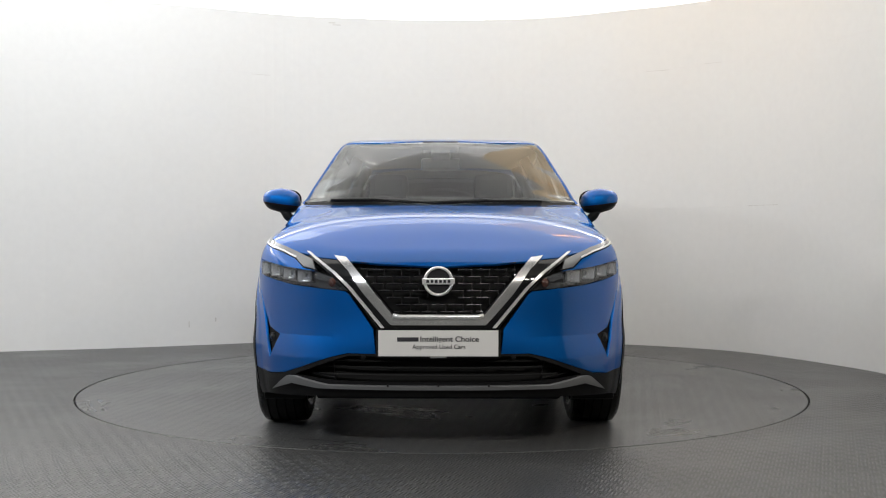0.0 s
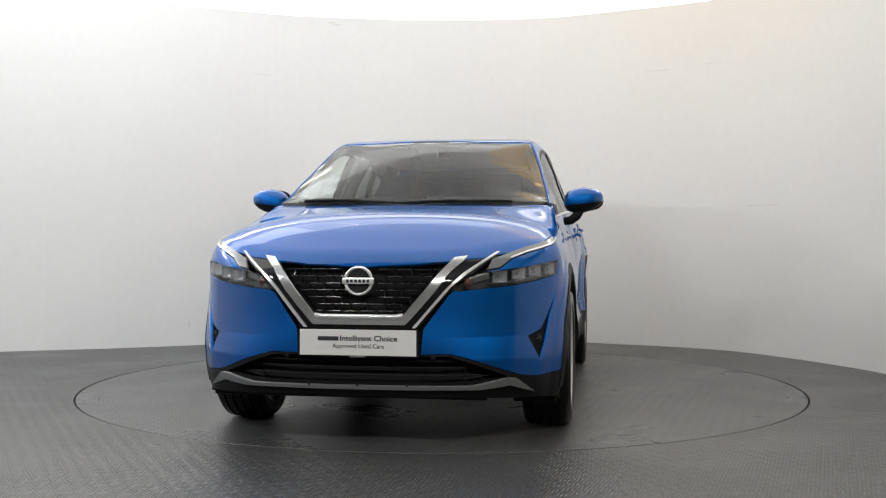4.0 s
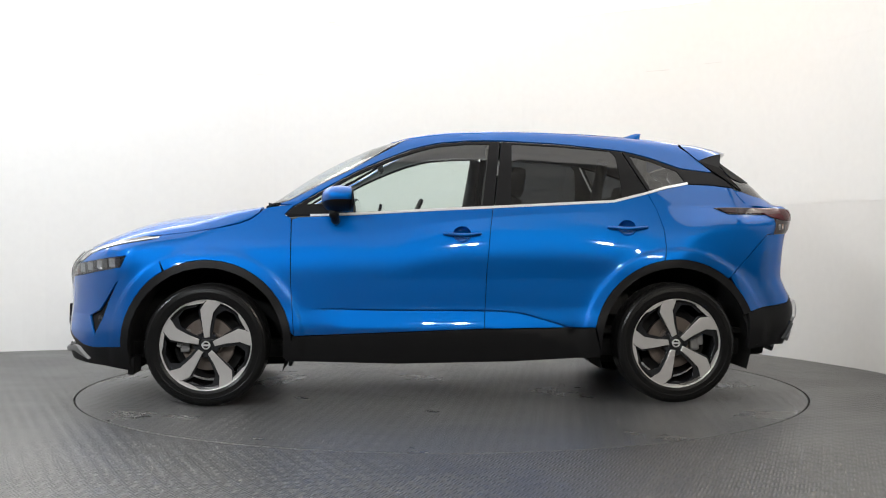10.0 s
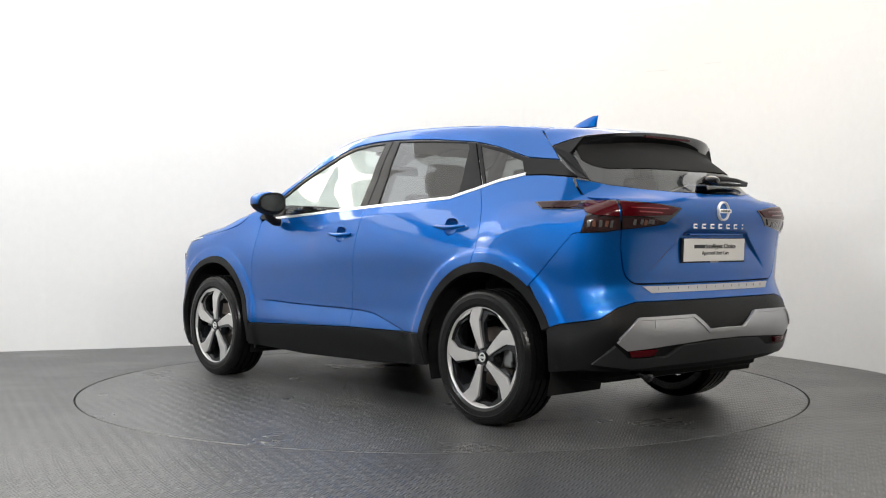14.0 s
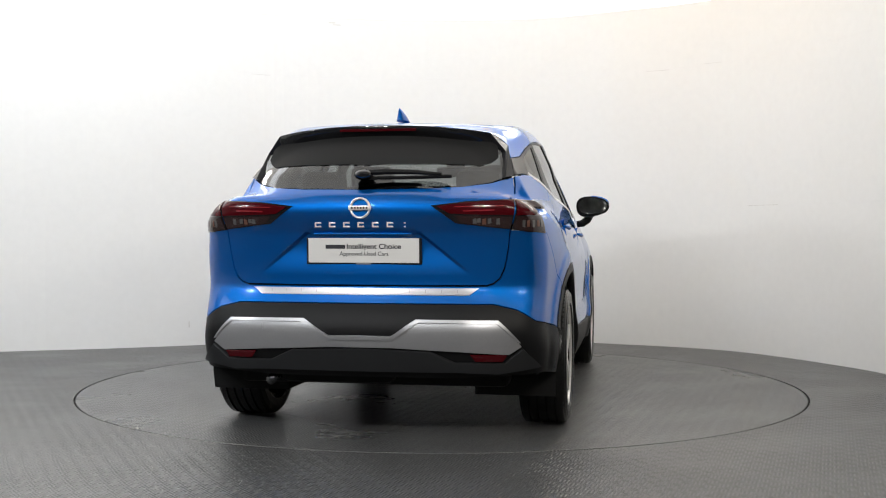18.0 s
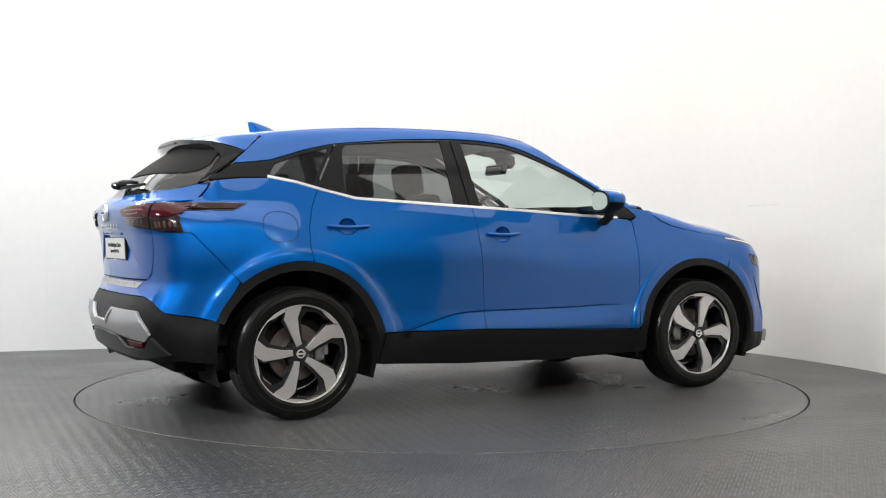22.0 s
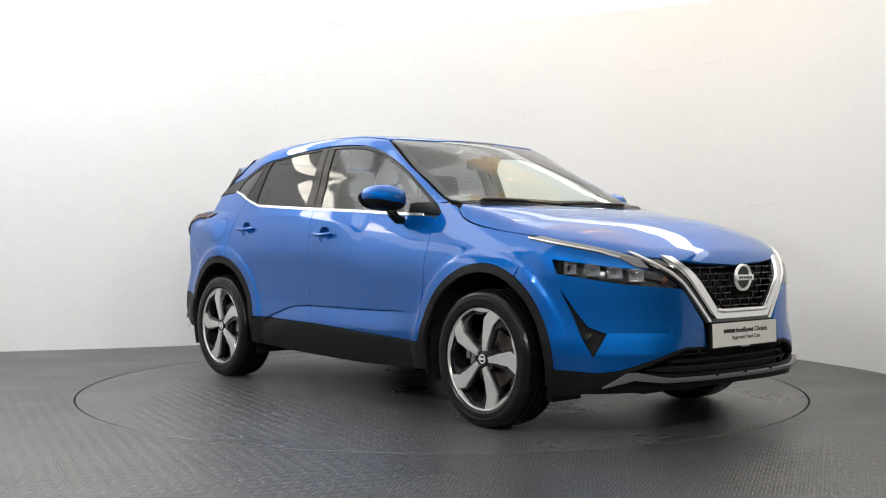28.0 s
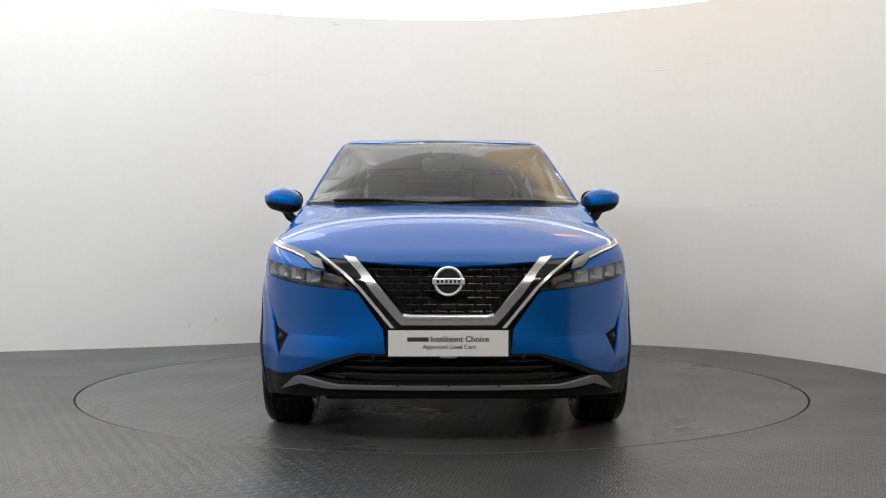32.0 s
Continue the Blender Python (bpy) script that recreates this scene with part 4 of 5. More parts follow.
def cladding():
    for cx in (FRONT_X, REAR_X):
        a0, a1 = (-12, 190) if cx > 0 else (-10, 158)
        ring = arc(cx, HUB_Z, 0.476, a0, a1, 26) + arc(cx, HUB_Z, 0.434, a1, a0, 26)
        if cx < 0:
            ring = arc(cx, HUB_Z, 0.478, 11, 158, 24) + arc(cx, HUB_Z, 0.434, 158, -10, 26)
        panel("wheel_arch", "side", ring, BLACK, car, lift=0.004, depth=0.03, gap=0)
    sill = [(0.89, 0.39), (-0.19, 0.427), (-0.82, 0.433), (-0.86, 0.27), (-0.35, 0.245), (0.3, 0.235), (0.93, 0.255)]
    panel("sill_cladding", "side", sill, BLACK, car, lift=0.006, depth=0.03, gap=0)
    low = [(2.285, 0, 0.455), (2.285, 0.275, 0.44)] + SKIRT[1:] + [(1.80, 0.87, 0.20), (1.95, 0.77, 0.225), (2.2, 0.4, 0.248), (2.25, 0, 0.252)]
    mouth = [(2.28, 0, 0.43), (2.25, 0.40, 0.427), (2.215, 0.50, 0.392), (2.13, 0.64, 0.334), (2.20, 0.50, 0.318), (2.25, 0.40, 0.312), (2.28, 0, 0.312)]
    panel("lower_bumper", "wrap_front", low, BLACK, car, "black lower front bumper", depth=0.03, gap=0.001, full=True, holes=[both(mouth)], res=0.03)
    lip = [(2.28, 0, 0.302), (2.25, 0.50, 0.302), (2.13, 0.62, 0.330), (2.10, 0.655, 0.328), (2.03, 0.735, 0.262), (2.12, 0.63, 0.300), (2.20, 0.52, 0.287), (2.25, 0.4, 0.288), (2.28, 0, 0.288)]
    panel("bumper_lip", "wrap_front", lip, LIP, car, "dark silver front lip", lift=0.022, depth=0.03, gap=0, full=True)
    rb = [(-2.09, 0, 0.645), (-2.08, 0.4, 0.645), (-2.04, 0.60, 0.644), (-2.016, 0.702, 0.620), (-1.988, 0.792, 0.569), (-1.80, 0.87, 0.536), (-1.735, 0.88, 0.516), (-1.745, 0.88, 0.31), (-1.90, 0.82, 0.33), (-2.03, 0.62, 0.32), (-2.08, 0.4, 0.31), (-2.08, 0, 0.31)]
    panel("rear_bumper", "wrap_rear", rb, BLACK, car, "black textured rear bumper", depth=0.05, gap=0, full=True)
    sv = [(-2.13, 0, 0.50), (-2.128, 0.15, 0.497), (-2.117, 0.265, 0.568), (-2.072, 0.625, 0.565), (-2.028, 0.722, 0.462), (-2.039, 0.668, 0.425), (-2.08, 0.45, 0.44), (-2.12, 0.14, 0.455), (-2.12, 0, 0.455)]
    panel("bumper_insert", "wrap_rear", sv, SATIN, car, "satin silver rear bumper insert", lift=0.016, depth=0.02, gap=0, full=True)
    edge = [(-2.13, 0, 0.506), (-2.128, 0.145, 0.503), (-2.117, 0.26, 0.574), (-2.072, 0.625, 0.571), (-2.03, 0.715, 0.48), (-2.03, 0.705, 0.48), (-2.072, 0.615, 0.558), (-2.117, 0.27, 0.560), (-2.128, 0.155, 0.489), (-2.13, 0, 0.491)]
    panel("insert_edge", "wrap_rear", edge, SATIN, car, "bright chamfered edge", lift=0.022, depth=0.02, gap=0, full=True)
    dk = [(-2.10, 0, 0.448), (-2.10, 0.32, 0.437), (-2.078, 0.43, 0.385), (-2.033, 0.65, 0.387), (-2.02, 0.727, 0.45), (-1.952, 0.805, 0.365), (-2.03, 0.62, 0.338), (-2.06, 0.45, 0.345), (-2.09, 0, 0.345)]
    panel("rear_diffuser", "wrap_rear", dk, GREY, car, "dark grey rear lower trim", lift=0.020, depth=0.03, gap=0, full=True)
    rf = [(-2.081, 0.502, 0.424), (-2.043, 0.658, 0.422), (-2.042, 0.64, 0.395), (-2.074, 0.525, 0.397)]
    panel("reflector", "wrap_rear", rf, REDLENS, car, "red reflector", lift=0.02, depth=0.02, gap=0)
    st = [(-2.07, 0, 0.717), (-2.05, 0.3, 0.717), (-2.03, 0.535, 0.718), (-2.045, 0.49, 0.685), (-2.07, 0, 0.685)]
    panel("boot_sill_strip", "wrap_rear", st, SATIN, car, "brushed silver loading strip", lift=0.004, depth=0.004, gap=0, full=True)
    panel("tow_cover", "wrap_rear", [(-2.08, 0.53, 0.56), (-2.09, 0.45, 0.56), (-2.09, 0.45, 0.525), (-2.08, 0.53, 0.525)], SATIN, car, "tow eye cover", lift=0.018, depth=0.004, gap=0, twin=False)
    panel("tow_cover", "wrap_front", [(2.24, -0.40, 0.535), (2.22, -0.47, 0.535), (2.22, -0.47, 0.49), (2.24, -0.40, 0.49)], PAINT, car, "blue tow eye cover", lift=0.001, depth=0.004, gap=0, twin=False)
    panel("flap_gap", "side", rounded([(-1.494, 1.084), (-1.296, 1.084), (-1.301, 0.921), (-1.494, 0.926)], 2), CAVITY, car, "dark gap round the fuel flap", lift=0.0007, depth=0, gap=0, res=0.02, twin=False, mirror=True)
    panel("fuel_flap", "side", rounded([(-1.49, 1.08), (-1.30, 1.08), (-1.305, 0.925), (-1.49, 0.93)], 2), PAINT, car, "blue fuel flap", lift=0.0016, depth=0.001, gap=0, res=0.02, twin=False, mirror=True)


cladding()


def shells():
    """Black inner skins behind the gaps."""
    fa = arc(FRONT_X, HUB_Z, 0.44, 178, 0, 14)
    ra = arc(REAR_X, HUB_Z, 0.44, 180, 0, 14)
    out = [(1.9, 0.25), (1.9, 0.88), (1.2, 1.0), (0.95, 1.06), (-0.2, 1.11), (-0.95, 1.15), (-1.4, 1.25), (-1.9, 1.19), (-1.9, 0.30)] + ra + fa
    panel("inner_shell", "side", out, CAVITY, car, lift=-0.03, depth=0, gap=0, res=0.08)
    panel("nose_shell", "front", [(0, 0.84), (0.55, 0.84), (0.72, 0.84), (0.75, 0.8), (0.75, 0.25), (0, 0.25)], CAVITY, car, lift=-0.075, depth=0, gap=0, full=True, res=0.08)
    panel("tail_shell", "rear", [(0, 1.17), (0.62, 1.2), (0.66, 0.3), (0, 0.3)], CAVITY, car, lift=-0.03, depth=0, gap=0, full=True, res=0.08)
    for cx in (FRONT_X, REAR_X):
        for sgn in (1, -1):
            bm = bmesh.new()
            rows = [[bm.verts.new((cx + 0.448 * math.cos(a), sgn * y, HUB_Z + 0.448 * math.sin(a))) for a in np.linspace(-0.35, math.pi + 0.35, 20)] for y in (0.47, 0.86)]
            for i in range(19):
                bm.faces.new((rows[0][i], rows[0][i + 1], rows[1][i + 1], rows[1][i]))
            bm.faces.new(rows[0])
            part("wheel_liner", bm, CAVITY, car, "black wheel arch liner")
    bm = box((3.9, 1.3, 0.10), (0.05, 0, 0.30), 0.03)
    part("underbody", bm, CAVITY, car, "black underbody")


shells()


def polar(r, deg):
    return (r * math.sin(radians(deg)), r * math.cos(radians(deg)))


def wheel(at, side, spin, axle):
    """Tyre, five-spoke two-tone alloy, hub cap, brake disc and caliper; its outer face looks to +y before it is set."""
    w = tagged(new("wheel", None), "two-tone five-spoke alloy wheel")
    w.parent = car
    w.matrix_basis = pose(*at, 0, 0, 0 if side > 0 else 180)
    R = 0.345
    prof = [(0.235, -0.105), (0.262, -0.118), (0.30, -0.12), (0.328, -0.112), (0.340, -0.098)]
    for g in (-0.065, -0.022, 0.022, 0.065):
        prof += [(R, g - 0.006), (R - 0.008, g - 0.005), (R - 0.008, g + 0.005), (R, g + 0.006)]
    prof += [(0.340, 0.098), (0.330, 0.110), (0.320, 0.115), (0.318, 0.1185), (0.298, 0.1215), (0.296, 0.1205), (0.270, 0.119), (0.256, 0.112), (0.250, 0.100), (0.235, 0.095)]
    tyre = part("tyre", lathe(prof, 96), RUBBER, w, "black road tyre", smooth=False)
    bm = bmesh.new()
    for k in range(70):
        a = 360 * k / 70
        for y0 in (-0.088, 0.088):
            box((0.008, 0.03, 0.003), (0, 0, 0), bm=bm)
            bmesh.ops.transform(bm, matrix=pose(0, 0, 0, 0, a, 0) @ pose(0, y0, R - 0.006, 0, 0, 25 if y0 > 0 else -25), verts=bm.verts[-8:])
    tagged(part("tyre_tread", bm, RUBBER, tyre), kind="stuff")
    rim = part("rim", lathe([(0.2475, 0.098), (0.2500, 0.108), (0.2545, 0.112), (0.2575, 0.108), (0.2575, 0.100), (0.252, 0.098)], 96), MACHINED, w, "machined rim edge", smooth=True)
    part("barrel", lathe([(0.250, 0.102), (0.240, 0.085), (0.233, 0.04), (0.222, -0.09), (0.24, -0.10)], 96), DARKALLOY, w, smooth=True)
    face = pose(0, 0, 0, 90, 0, 180)
    for k in range(5):
        a = 72 * k + spin
        def shape(*rd):
            return [polar(r, a - d) for r, d in rd]

        def plate(name, rd, thick, y, mtl, label, bev=0.0):
            ring = shape(*rd)
            bm = prism(ring[::-1], thick, pose(0, y, 0) @ pose(0, 0, 0, -90, 0, 0) @ Matrix.Scale(-1, 4, (0, 1, 0)), bevel=bev)
            return part(name, bm, mtl, w, label)

        plate("spoke", ((0.042, -16), (0.12, -14), (0.201, -13), (0.237, -6), (0.2515, -2.5), (0.2515, 6), (0.2515, 15), (0.243, 14.5), (0.19, 7.5), (0.11, 9), (0.05, 20)), 0.020, 0.085, MACHINED, "machined spoke face", 0.003)
        plate("spoke_pocket", ((0.045, -18), (0.12, -17), (0.195, -17), (0.232, -11), (0.2495, -4), (0.2495, 18), (0.2495, 40), (0.2495, 62), (0.237, 60), (0.221, 53), (0.235, 37), (0.222, 23), (0.174, 14), (0.10, 19), (0.045, 44)), 0.026, 0.066, DARKALLOY, "dark spoke flank", 0.002)
        plate("rim_flange", ((0.2515, -32), (0.2515, -18), (0.2515, -3.5), (0.237, -7.5), (0.239, -25)), 0.006, 0.099, MACHINED, "machined flange")
        x, z = polar(0.062, a - 38)
        part("wheel_nut", lathe([(0.0, 0.092), (0.011, 0.092), (0.012, 0.088), (0.012, 0.07)], 8, at=(x, 0, z)), DARKALLOY, w)
    part("hub", lathe([(0.0, 0.090), (0.04, 0.090), (0.070, 0.076), (0.078, 0.05), (0.075, -0.02)], 40), DARKALLOY, w, smooth=True)
    cap = part("hub_cap", lathe([(0.0, 0.102), (0.026, 0.101), (0.029, 0.097), (0.029, 0.09)], 32), GLOSS, w, "black hub cap", smooth=True)
    bm = lathe([(0.016, 0.102), (0.017, 0.1045), (0.0225, 0.1045), (0.024, 0.102)], 32)
    box((0.050, 0.003, 0.010), (0, 0.104, 0), bm=bm)
    part("cap_emblem", bm, BRIGHT, cap, "chrome ring emblem")
    part("brake_disc", lathe([(0.07, 0.015), (0.075, 0.03), (0.085, 0.03), (0.086, 0.02), (0.148, 0.02), (0.150, 0.018), (0.150, -0.004), (0.08, -0.004)], 64), IRON, w, "worn brake disc", smooth=False)
    bm = box((0.055, 0.06, 0.13), (0.125 if axle == "front" else -0.125, 0.02, 0.02), 0.012)
    box((0.03, 0.05, 0.07), (0.155 if axle == "front" else -0.155, 0.035, 0.02), 0.008, bm=bm)
    part("caliper", bm, STEEL, w, "grey brake caliper")
    part("dust_shield", lathe([(0.05, -0.03), (0.19, -0.035), (0.20, -0.03), (0.2, -0.06)], 40), CAVITY, w)
    return w


for at, side, spin, axle in (((FRONT_X, 0.782, HUB_Z), 1, -4, "front"), ((REAR_X, 0.782, HUB_Z), 1, 15, "rear"), ((FRONT_X, -0.782, HUB_Z), -1, -16, "front"), ((REAR_X, -0.782, HUB_Z), -1, 14, "rear")):
    wheel(at, side, spin, axle)


def skin_point(view, a, b):
    """The skin's place under a point of the front or rear view, (y, z), or the side view, (x, z)."""
    d = np.array([VIEWS[view]], float)
    p = np.array([[0, a, b]]) if view in ("front", "rear") else np.array([[a, 0, b] if view == "side" else [a, b, 0]])
    return land(p, d)[0]


GRILLE = mat("semi-gloss black grille plastic", (0.009, 0.009, 0.010), 0.26, coat=0.2)


def nose():
    # dark surround, chrome V and the fine outer chrome line
    surround = [(0, 0.548), (0.235, 0.548), (0.262, 0.548), (0.40, 0.715), (0.50, 0.80), (0.60, 0.876), (0.55, 0.873), (0.47, 0.859), (0.40, 0.853), (0.20, 0.848), (0, 0.847)]
    opening = [(0.196, 0.612), (0.40, 0.853), (0.20, 0.847), (-0.20, 0.847), (-0.40, 0.853), (-0.196, 0.612)]
    grille = tagged(panel("grille", "front", surround, GLOSS, car, "", full=True, lift=-0.004, depth=0.05, gap=0, holes=[opening], res=0.03), "black brick-pattern radiator grille")
    vee = [(0, 0.565), (0.206, 0.565), (0.232, 0.592), (0.328, 0.703), (0.404, 0.805), (0.464, 0.861), (0.41, 0.854), (0.35, 0.79), (0.202, 0.612), (0, 0.612)]
    panel("grille_chrome", "front", vee, SATINCHROME, grille, "chrome V-shaped grille frame", full=True, lift=0.012, depth=0.03, gap=0, res=0.02)
    part("chrome_ledge", tube([(float(NOSE(0.602)) - 0.62 * abs(y) ** 3.1 + 0.012, y, 0.602 + (0.006 if abs(y) > 0.19 else 0)) for y in np.linspace(-0.198, 0.198, 15)], 0.0105, 12), BRIGHT, grille, "chrome lower ledge", smooth=True)
    line = [(0.236, 0.552), (0.252, 0.552), (0.40, 0.728), (0.47, 0.79), (0.60, 0.884), (0.585, 0.883), (0.45, 0.79), (0.385, 0.728)]
    panel("grille_trim", "front", line, BRIGHT, grille, "fine chrome line", lift=0.006, depth=0.012, gap=0, res=0.02)
    # brick-like bars
    pitch, run = 0.0305, 0.078
    for r in range(9):
        z = 0.838 - r * pitch
        half = 0.185 + (z - 0.612) / 0.235 * 0.19
        n = int(half / run) + 2
        for k in range(-n, n + 1):
            y = (k + 0.5 * (r % 2)) * run
            a, b = max(y - run * 0.40, -half), min(y + run * 0.40, half)
            if b - a < 0.018 or (abs((a + b) / 2) < 0.075 and 0.68 < z < 0.83):
                continue
            p = skin_point("front", (a + b) / 2, z)
            slope = math.degrees(math.atan2(1.92 * abs((a + b) / 2) ** 2.1, 1)) * (1 if a + b > 0 else -1)
            o = part("bar", box((0.030, b - a, 0.0065), (0, 0, 0), 0.002), GREY if r == 0 else GRILLE, grille)
            o.matrix_basis = pose(p[0] - 0.018, p[1], z, 0, 0, slope)
            o = part("bar_web", box((0.012, 0.006, pitch), (-0.020, (b - a) / 2, -pitch / 2)), GRILLE, grille)
            o.matrix_basis = pose(p[0] - 0.018, p[1], z, 0, 0, slope)
    # emblem
    p = skin_point("front", 0, 0.765)
    badge = emblem(0.066)
    badge.parent = car
    badge.matrix_basis = pose(p[0] + 0.012, 0, 0.758, 0, 0, 0)
    # number plate
    pl = number_plate(True)
    pl.parent = car
    pl.matrix_basis = pose(2.298, 0, 0.488, 0, -1.5, 0)
    # mouth: bars and side fins
    for z, dx in ((0.405, 0.03), (0.375, 0.04), (0.342, 0.03)):
        pts = [(NOSE(z) - 0.62 * abs(y) ** 3.1 - dx, y, z) for y in np.linspace(-0.53, 0.53, 15)]
        part("intake_bar", tube(pts, 0.005, 6), CAVITY, car, "black lower intake bar")
    for s in (1, -1):
        bm = bmesh.new()
        for q in (((2.19, 0.47, 0.405), (2.13, 0.60, 0.345), (2.20, 0.455, 0.325)),):
            pts = [(x, s * y, z) for x, y, z in q]
            tube(pts, 0.009, 6, bm, closed=True)
        part("intake_fin", bm, BLACK, car, "black fin beside the intake")
        part("parking_sensor", lathe([(0, 0.012), (0.010, 0.011), (0.011, 0)], 16, "x", at=(NOSE(0.43) - 0.022, s * 0.33, 0.424)), BLACK, car)
    bm = bmesh.new()
    for y in (-0.22, 0, 0.22):
        box((0.012, 0.008, 0.01), (2.30 - 0.62 * abs(y) ** 3.1, y, 0.303), 0.002, bm=bm)
    part("lip_clips", bm, BLACK, car)


def emblem(r):
    """A chrome ring with a bar across it."""
    e = tagged(new("emblem", None), "round chrome emblem with a crossbar")
    part("ring", lathe([(r * 0.80, 0.0), (r * 0.82, 0.012), (r * 0.90, 0.016), (r * 0.98, 0.012), (r, 0.0)], 48, "x"), BRIGHT, e, smooth=True)
    part("backing", lathe([(0.0, 0.004), (r * 0.82, 0.003)], 40, "x"), GREY if r > 0.06 else PAINT, e)
    bar = part("crossbar", box((0.016, r * 2.15, r * 0.42), (0.012, 0, 0), 0.004), BRIGHT, e)
    bm = bmesh.new()
    for k in range(6):
        box((0.002, r * 0.17, r * 0.20), (0.0205, (k - 2.5) * r * 0.28, 0), bm=bm)
    part("crossbar_marks", bm, INK, bar, "dark marks on the crossbar")
    return e


def text_mesh(name, body_text, size, width, parent, material, at, heavy=0.0):
    cu = bpy.data.curves.new(name, "FONT")
    cu.body, cu.size, cu.align_x, cu.extrude, cu.offset = body_text, size, "LEFT", 0.0008, heavy
    tmp = bpy.data.objects.new(name, cu)
    me = bpy.data.meshes.new_from_object(tmp)
    bpy.data.objects.remove(tmp)
    xs = [v.co.x for v in me.vertices]
    k = width / (max(xs) - min(xs))
    me.transform(Matrix.Diagonal((k, 1, 1, 1)) @ Matrix.Translation((-min(xs), 0, 0)))
    me.materials.clear()
    me.materials.append(material)
    ob = new(name, me)
    ob.parent = parent
    ob.matrix_basis = at
    return ob


def number_plate(front):
    """A white dealer plate facing +x, y to the reader's right."""
    p = tagged(new("number_plate", None), "white dealer plate with dark print")
    part("plate_base", box((0.012, 0.545, 0.122), (-0.008, 0, -0.003), 0.004), BLACK, p, "black plate holder")
    sheet = part("plate_sheet", box((0.004, 0.523, 0.113), (0, 0, 0), 0.0015), PLATE, p, "white plate")
    m = Matrix(((0, 0, 1, 0), (1, 0, 0, 0), (0, 1, 0, 0), (0, 0, 0, 1)))
    part("printed_bar", box((0.002, 0.093, 0.018), (0.0025, -0.1325, 0.017)), INK, sheet, "dark printed bar")
    text_mesh("print", "Intelligent Choice", 0.033, 0.255, sheet, INK, Matrix.Translation((0.0028, -0.078, 0.008)) @ m, 0.0006)
    text_mesh("print", "Approved Used Cars", 0.028, 0.231, sheet, INK, Matrix.Translation((0.0028, -0.113, -0.024)) @ m)
    part("printed_bar", box((0.002, 0.07, 0.007), (-0.001, 0, -0.0605)), STEEL, p, "small pale marks on the holder")
    return p


nose()


def front_lamps():
    for s in (1, -1):
        lamp = tagged(new("headlamp", None), "slim clear headlamp with projector lenses")
        lamp.parent = car
        kw = dict(twin=False, mirror=s < 0)
        outline = LAMP_LOW + LAMP_TOP
        panel("lamp_housing", "wrap_front", outline, BEZEL, lamp, "grey lamp housing", lift=-0.06, depth=0, gap=-0.004, res=0.03, **kw)
        panel("lamp_lens", "wrap_front", outline, LENS, lamp, "clear lens", lift=0.0, depth=0.05, gap=0.001, res=0.025, **kw)
        # four reflector bowls in square frames, side by side under the lens
        for (y, z), half in (((0.812, 0.806), 0.026), ((0.752, 0.797), 0.031), ((0.684, 0.786), 0.034), ((0.608, 0.774), 0.036)):
            p = skin_point("front", y, z)
            here = pose(p[0] - 0.036, s * (y - 0.018), z, 0, 0, s * (26 + 62 * (y - 0.5)))
            bm = bmesh.new()
            rings = [[bm.verts.new((d, q, w)) for q, w in ((-half * k, -0.024 * k), (half * k, -0.024 * k), (half * k, 0.024 * k), (-half * k, 0.024 * k))] for d, k in ((0.030, 1.0), (0.010, 0.78), (-0.006, 0.42), (-0.008, 0.3))]
            for r0, r1 in zip(rings, rings[1:]):
                for k in range(4):
                    bm.faces.new((r0[k], r0[(k + 1) % 4], r1[(k + 1) % 4], r1[k]))
            bm.faces.new(rings[-1])
            o = part("reflector_bowl", bm, BULB, lamp, "silvered reflector bowl")
            o.matrix_basis = here
            o = part("projector", lathe([(0, 0.016), (0.007, 0.014), (0.011, 0.006), (0.012, -0.006)], 16, "x"), LENS, lamp, "small clear projector lens", smooth=True)
            o.matrix_basis = here
            bm = box((0.030, 0.004, 0.054), (0.014, s * (half + 0.003), 0), 0.001)
            box((0.030, 2 * half + 0.01, 0.005), (0.014, 0, 0.027), 0.001, bm=bm)
            box((0.030, 2 * half + 0.01, 0.005), (0.014, 0, -0.027), 0.001, bm=bm)
            o = part("lamp_frame", bm, BEZEL, lamp, "grey lamp frame")
            o.matrix_basis = here
        o = part("lamp_bezel", box((0.012, 0.10, 0.030), (0, 0, 0), 0.004), BEZEL, lamp, "grey inner bezel")
        o.matrix_basis = pose(2.150, s * 0.515, 0.768, s * 14, 0, s * 30)
        o = part("indicator", lathe([(0, 0.010), (0.012, 0.008), (0.02, 0.0)], 20, "x"), mat("amber bulb", (0.12, 0.05, 0.035), 0.2, coat=1.0), lamp, "amber indicator bulb", smooth=True)
        o.matrix_basis = pose(2.185, s * 0.475, 0.748, 0, 0, s * 28)
        drl = tagged(new("daytime_lamp", None), "pale boomerang daytime running lamp")
        drl.parent = car
        band = [(2.165, 0.548, 0.803)] + DRL_LOW + DRL_TOP
        panel("drl_housing", "wrap_front", band, GLOSS, drl, "", lift=-0.003, depth=0.02, gap=0.001, res=0.025, **kw)
        inner = [(2.155, 0.555, 0.808), (2.121, 0.607, 0.817), (2.069, 0.660, 0.857), (1.993, 0.724, 0.883), (1.872, 0.804, 0.909), (1.733, 0.839, 0.932), (1.66, 0.840, 0.946), (1.725, 0.817, 0.955), (1.868, 0.792, 0.930), (1.991, 0.712, 0.903), (2.071, 0.640, 0.876), (2.124, 0.577, 0.851)]
        rim = DRL_LOW[1:]
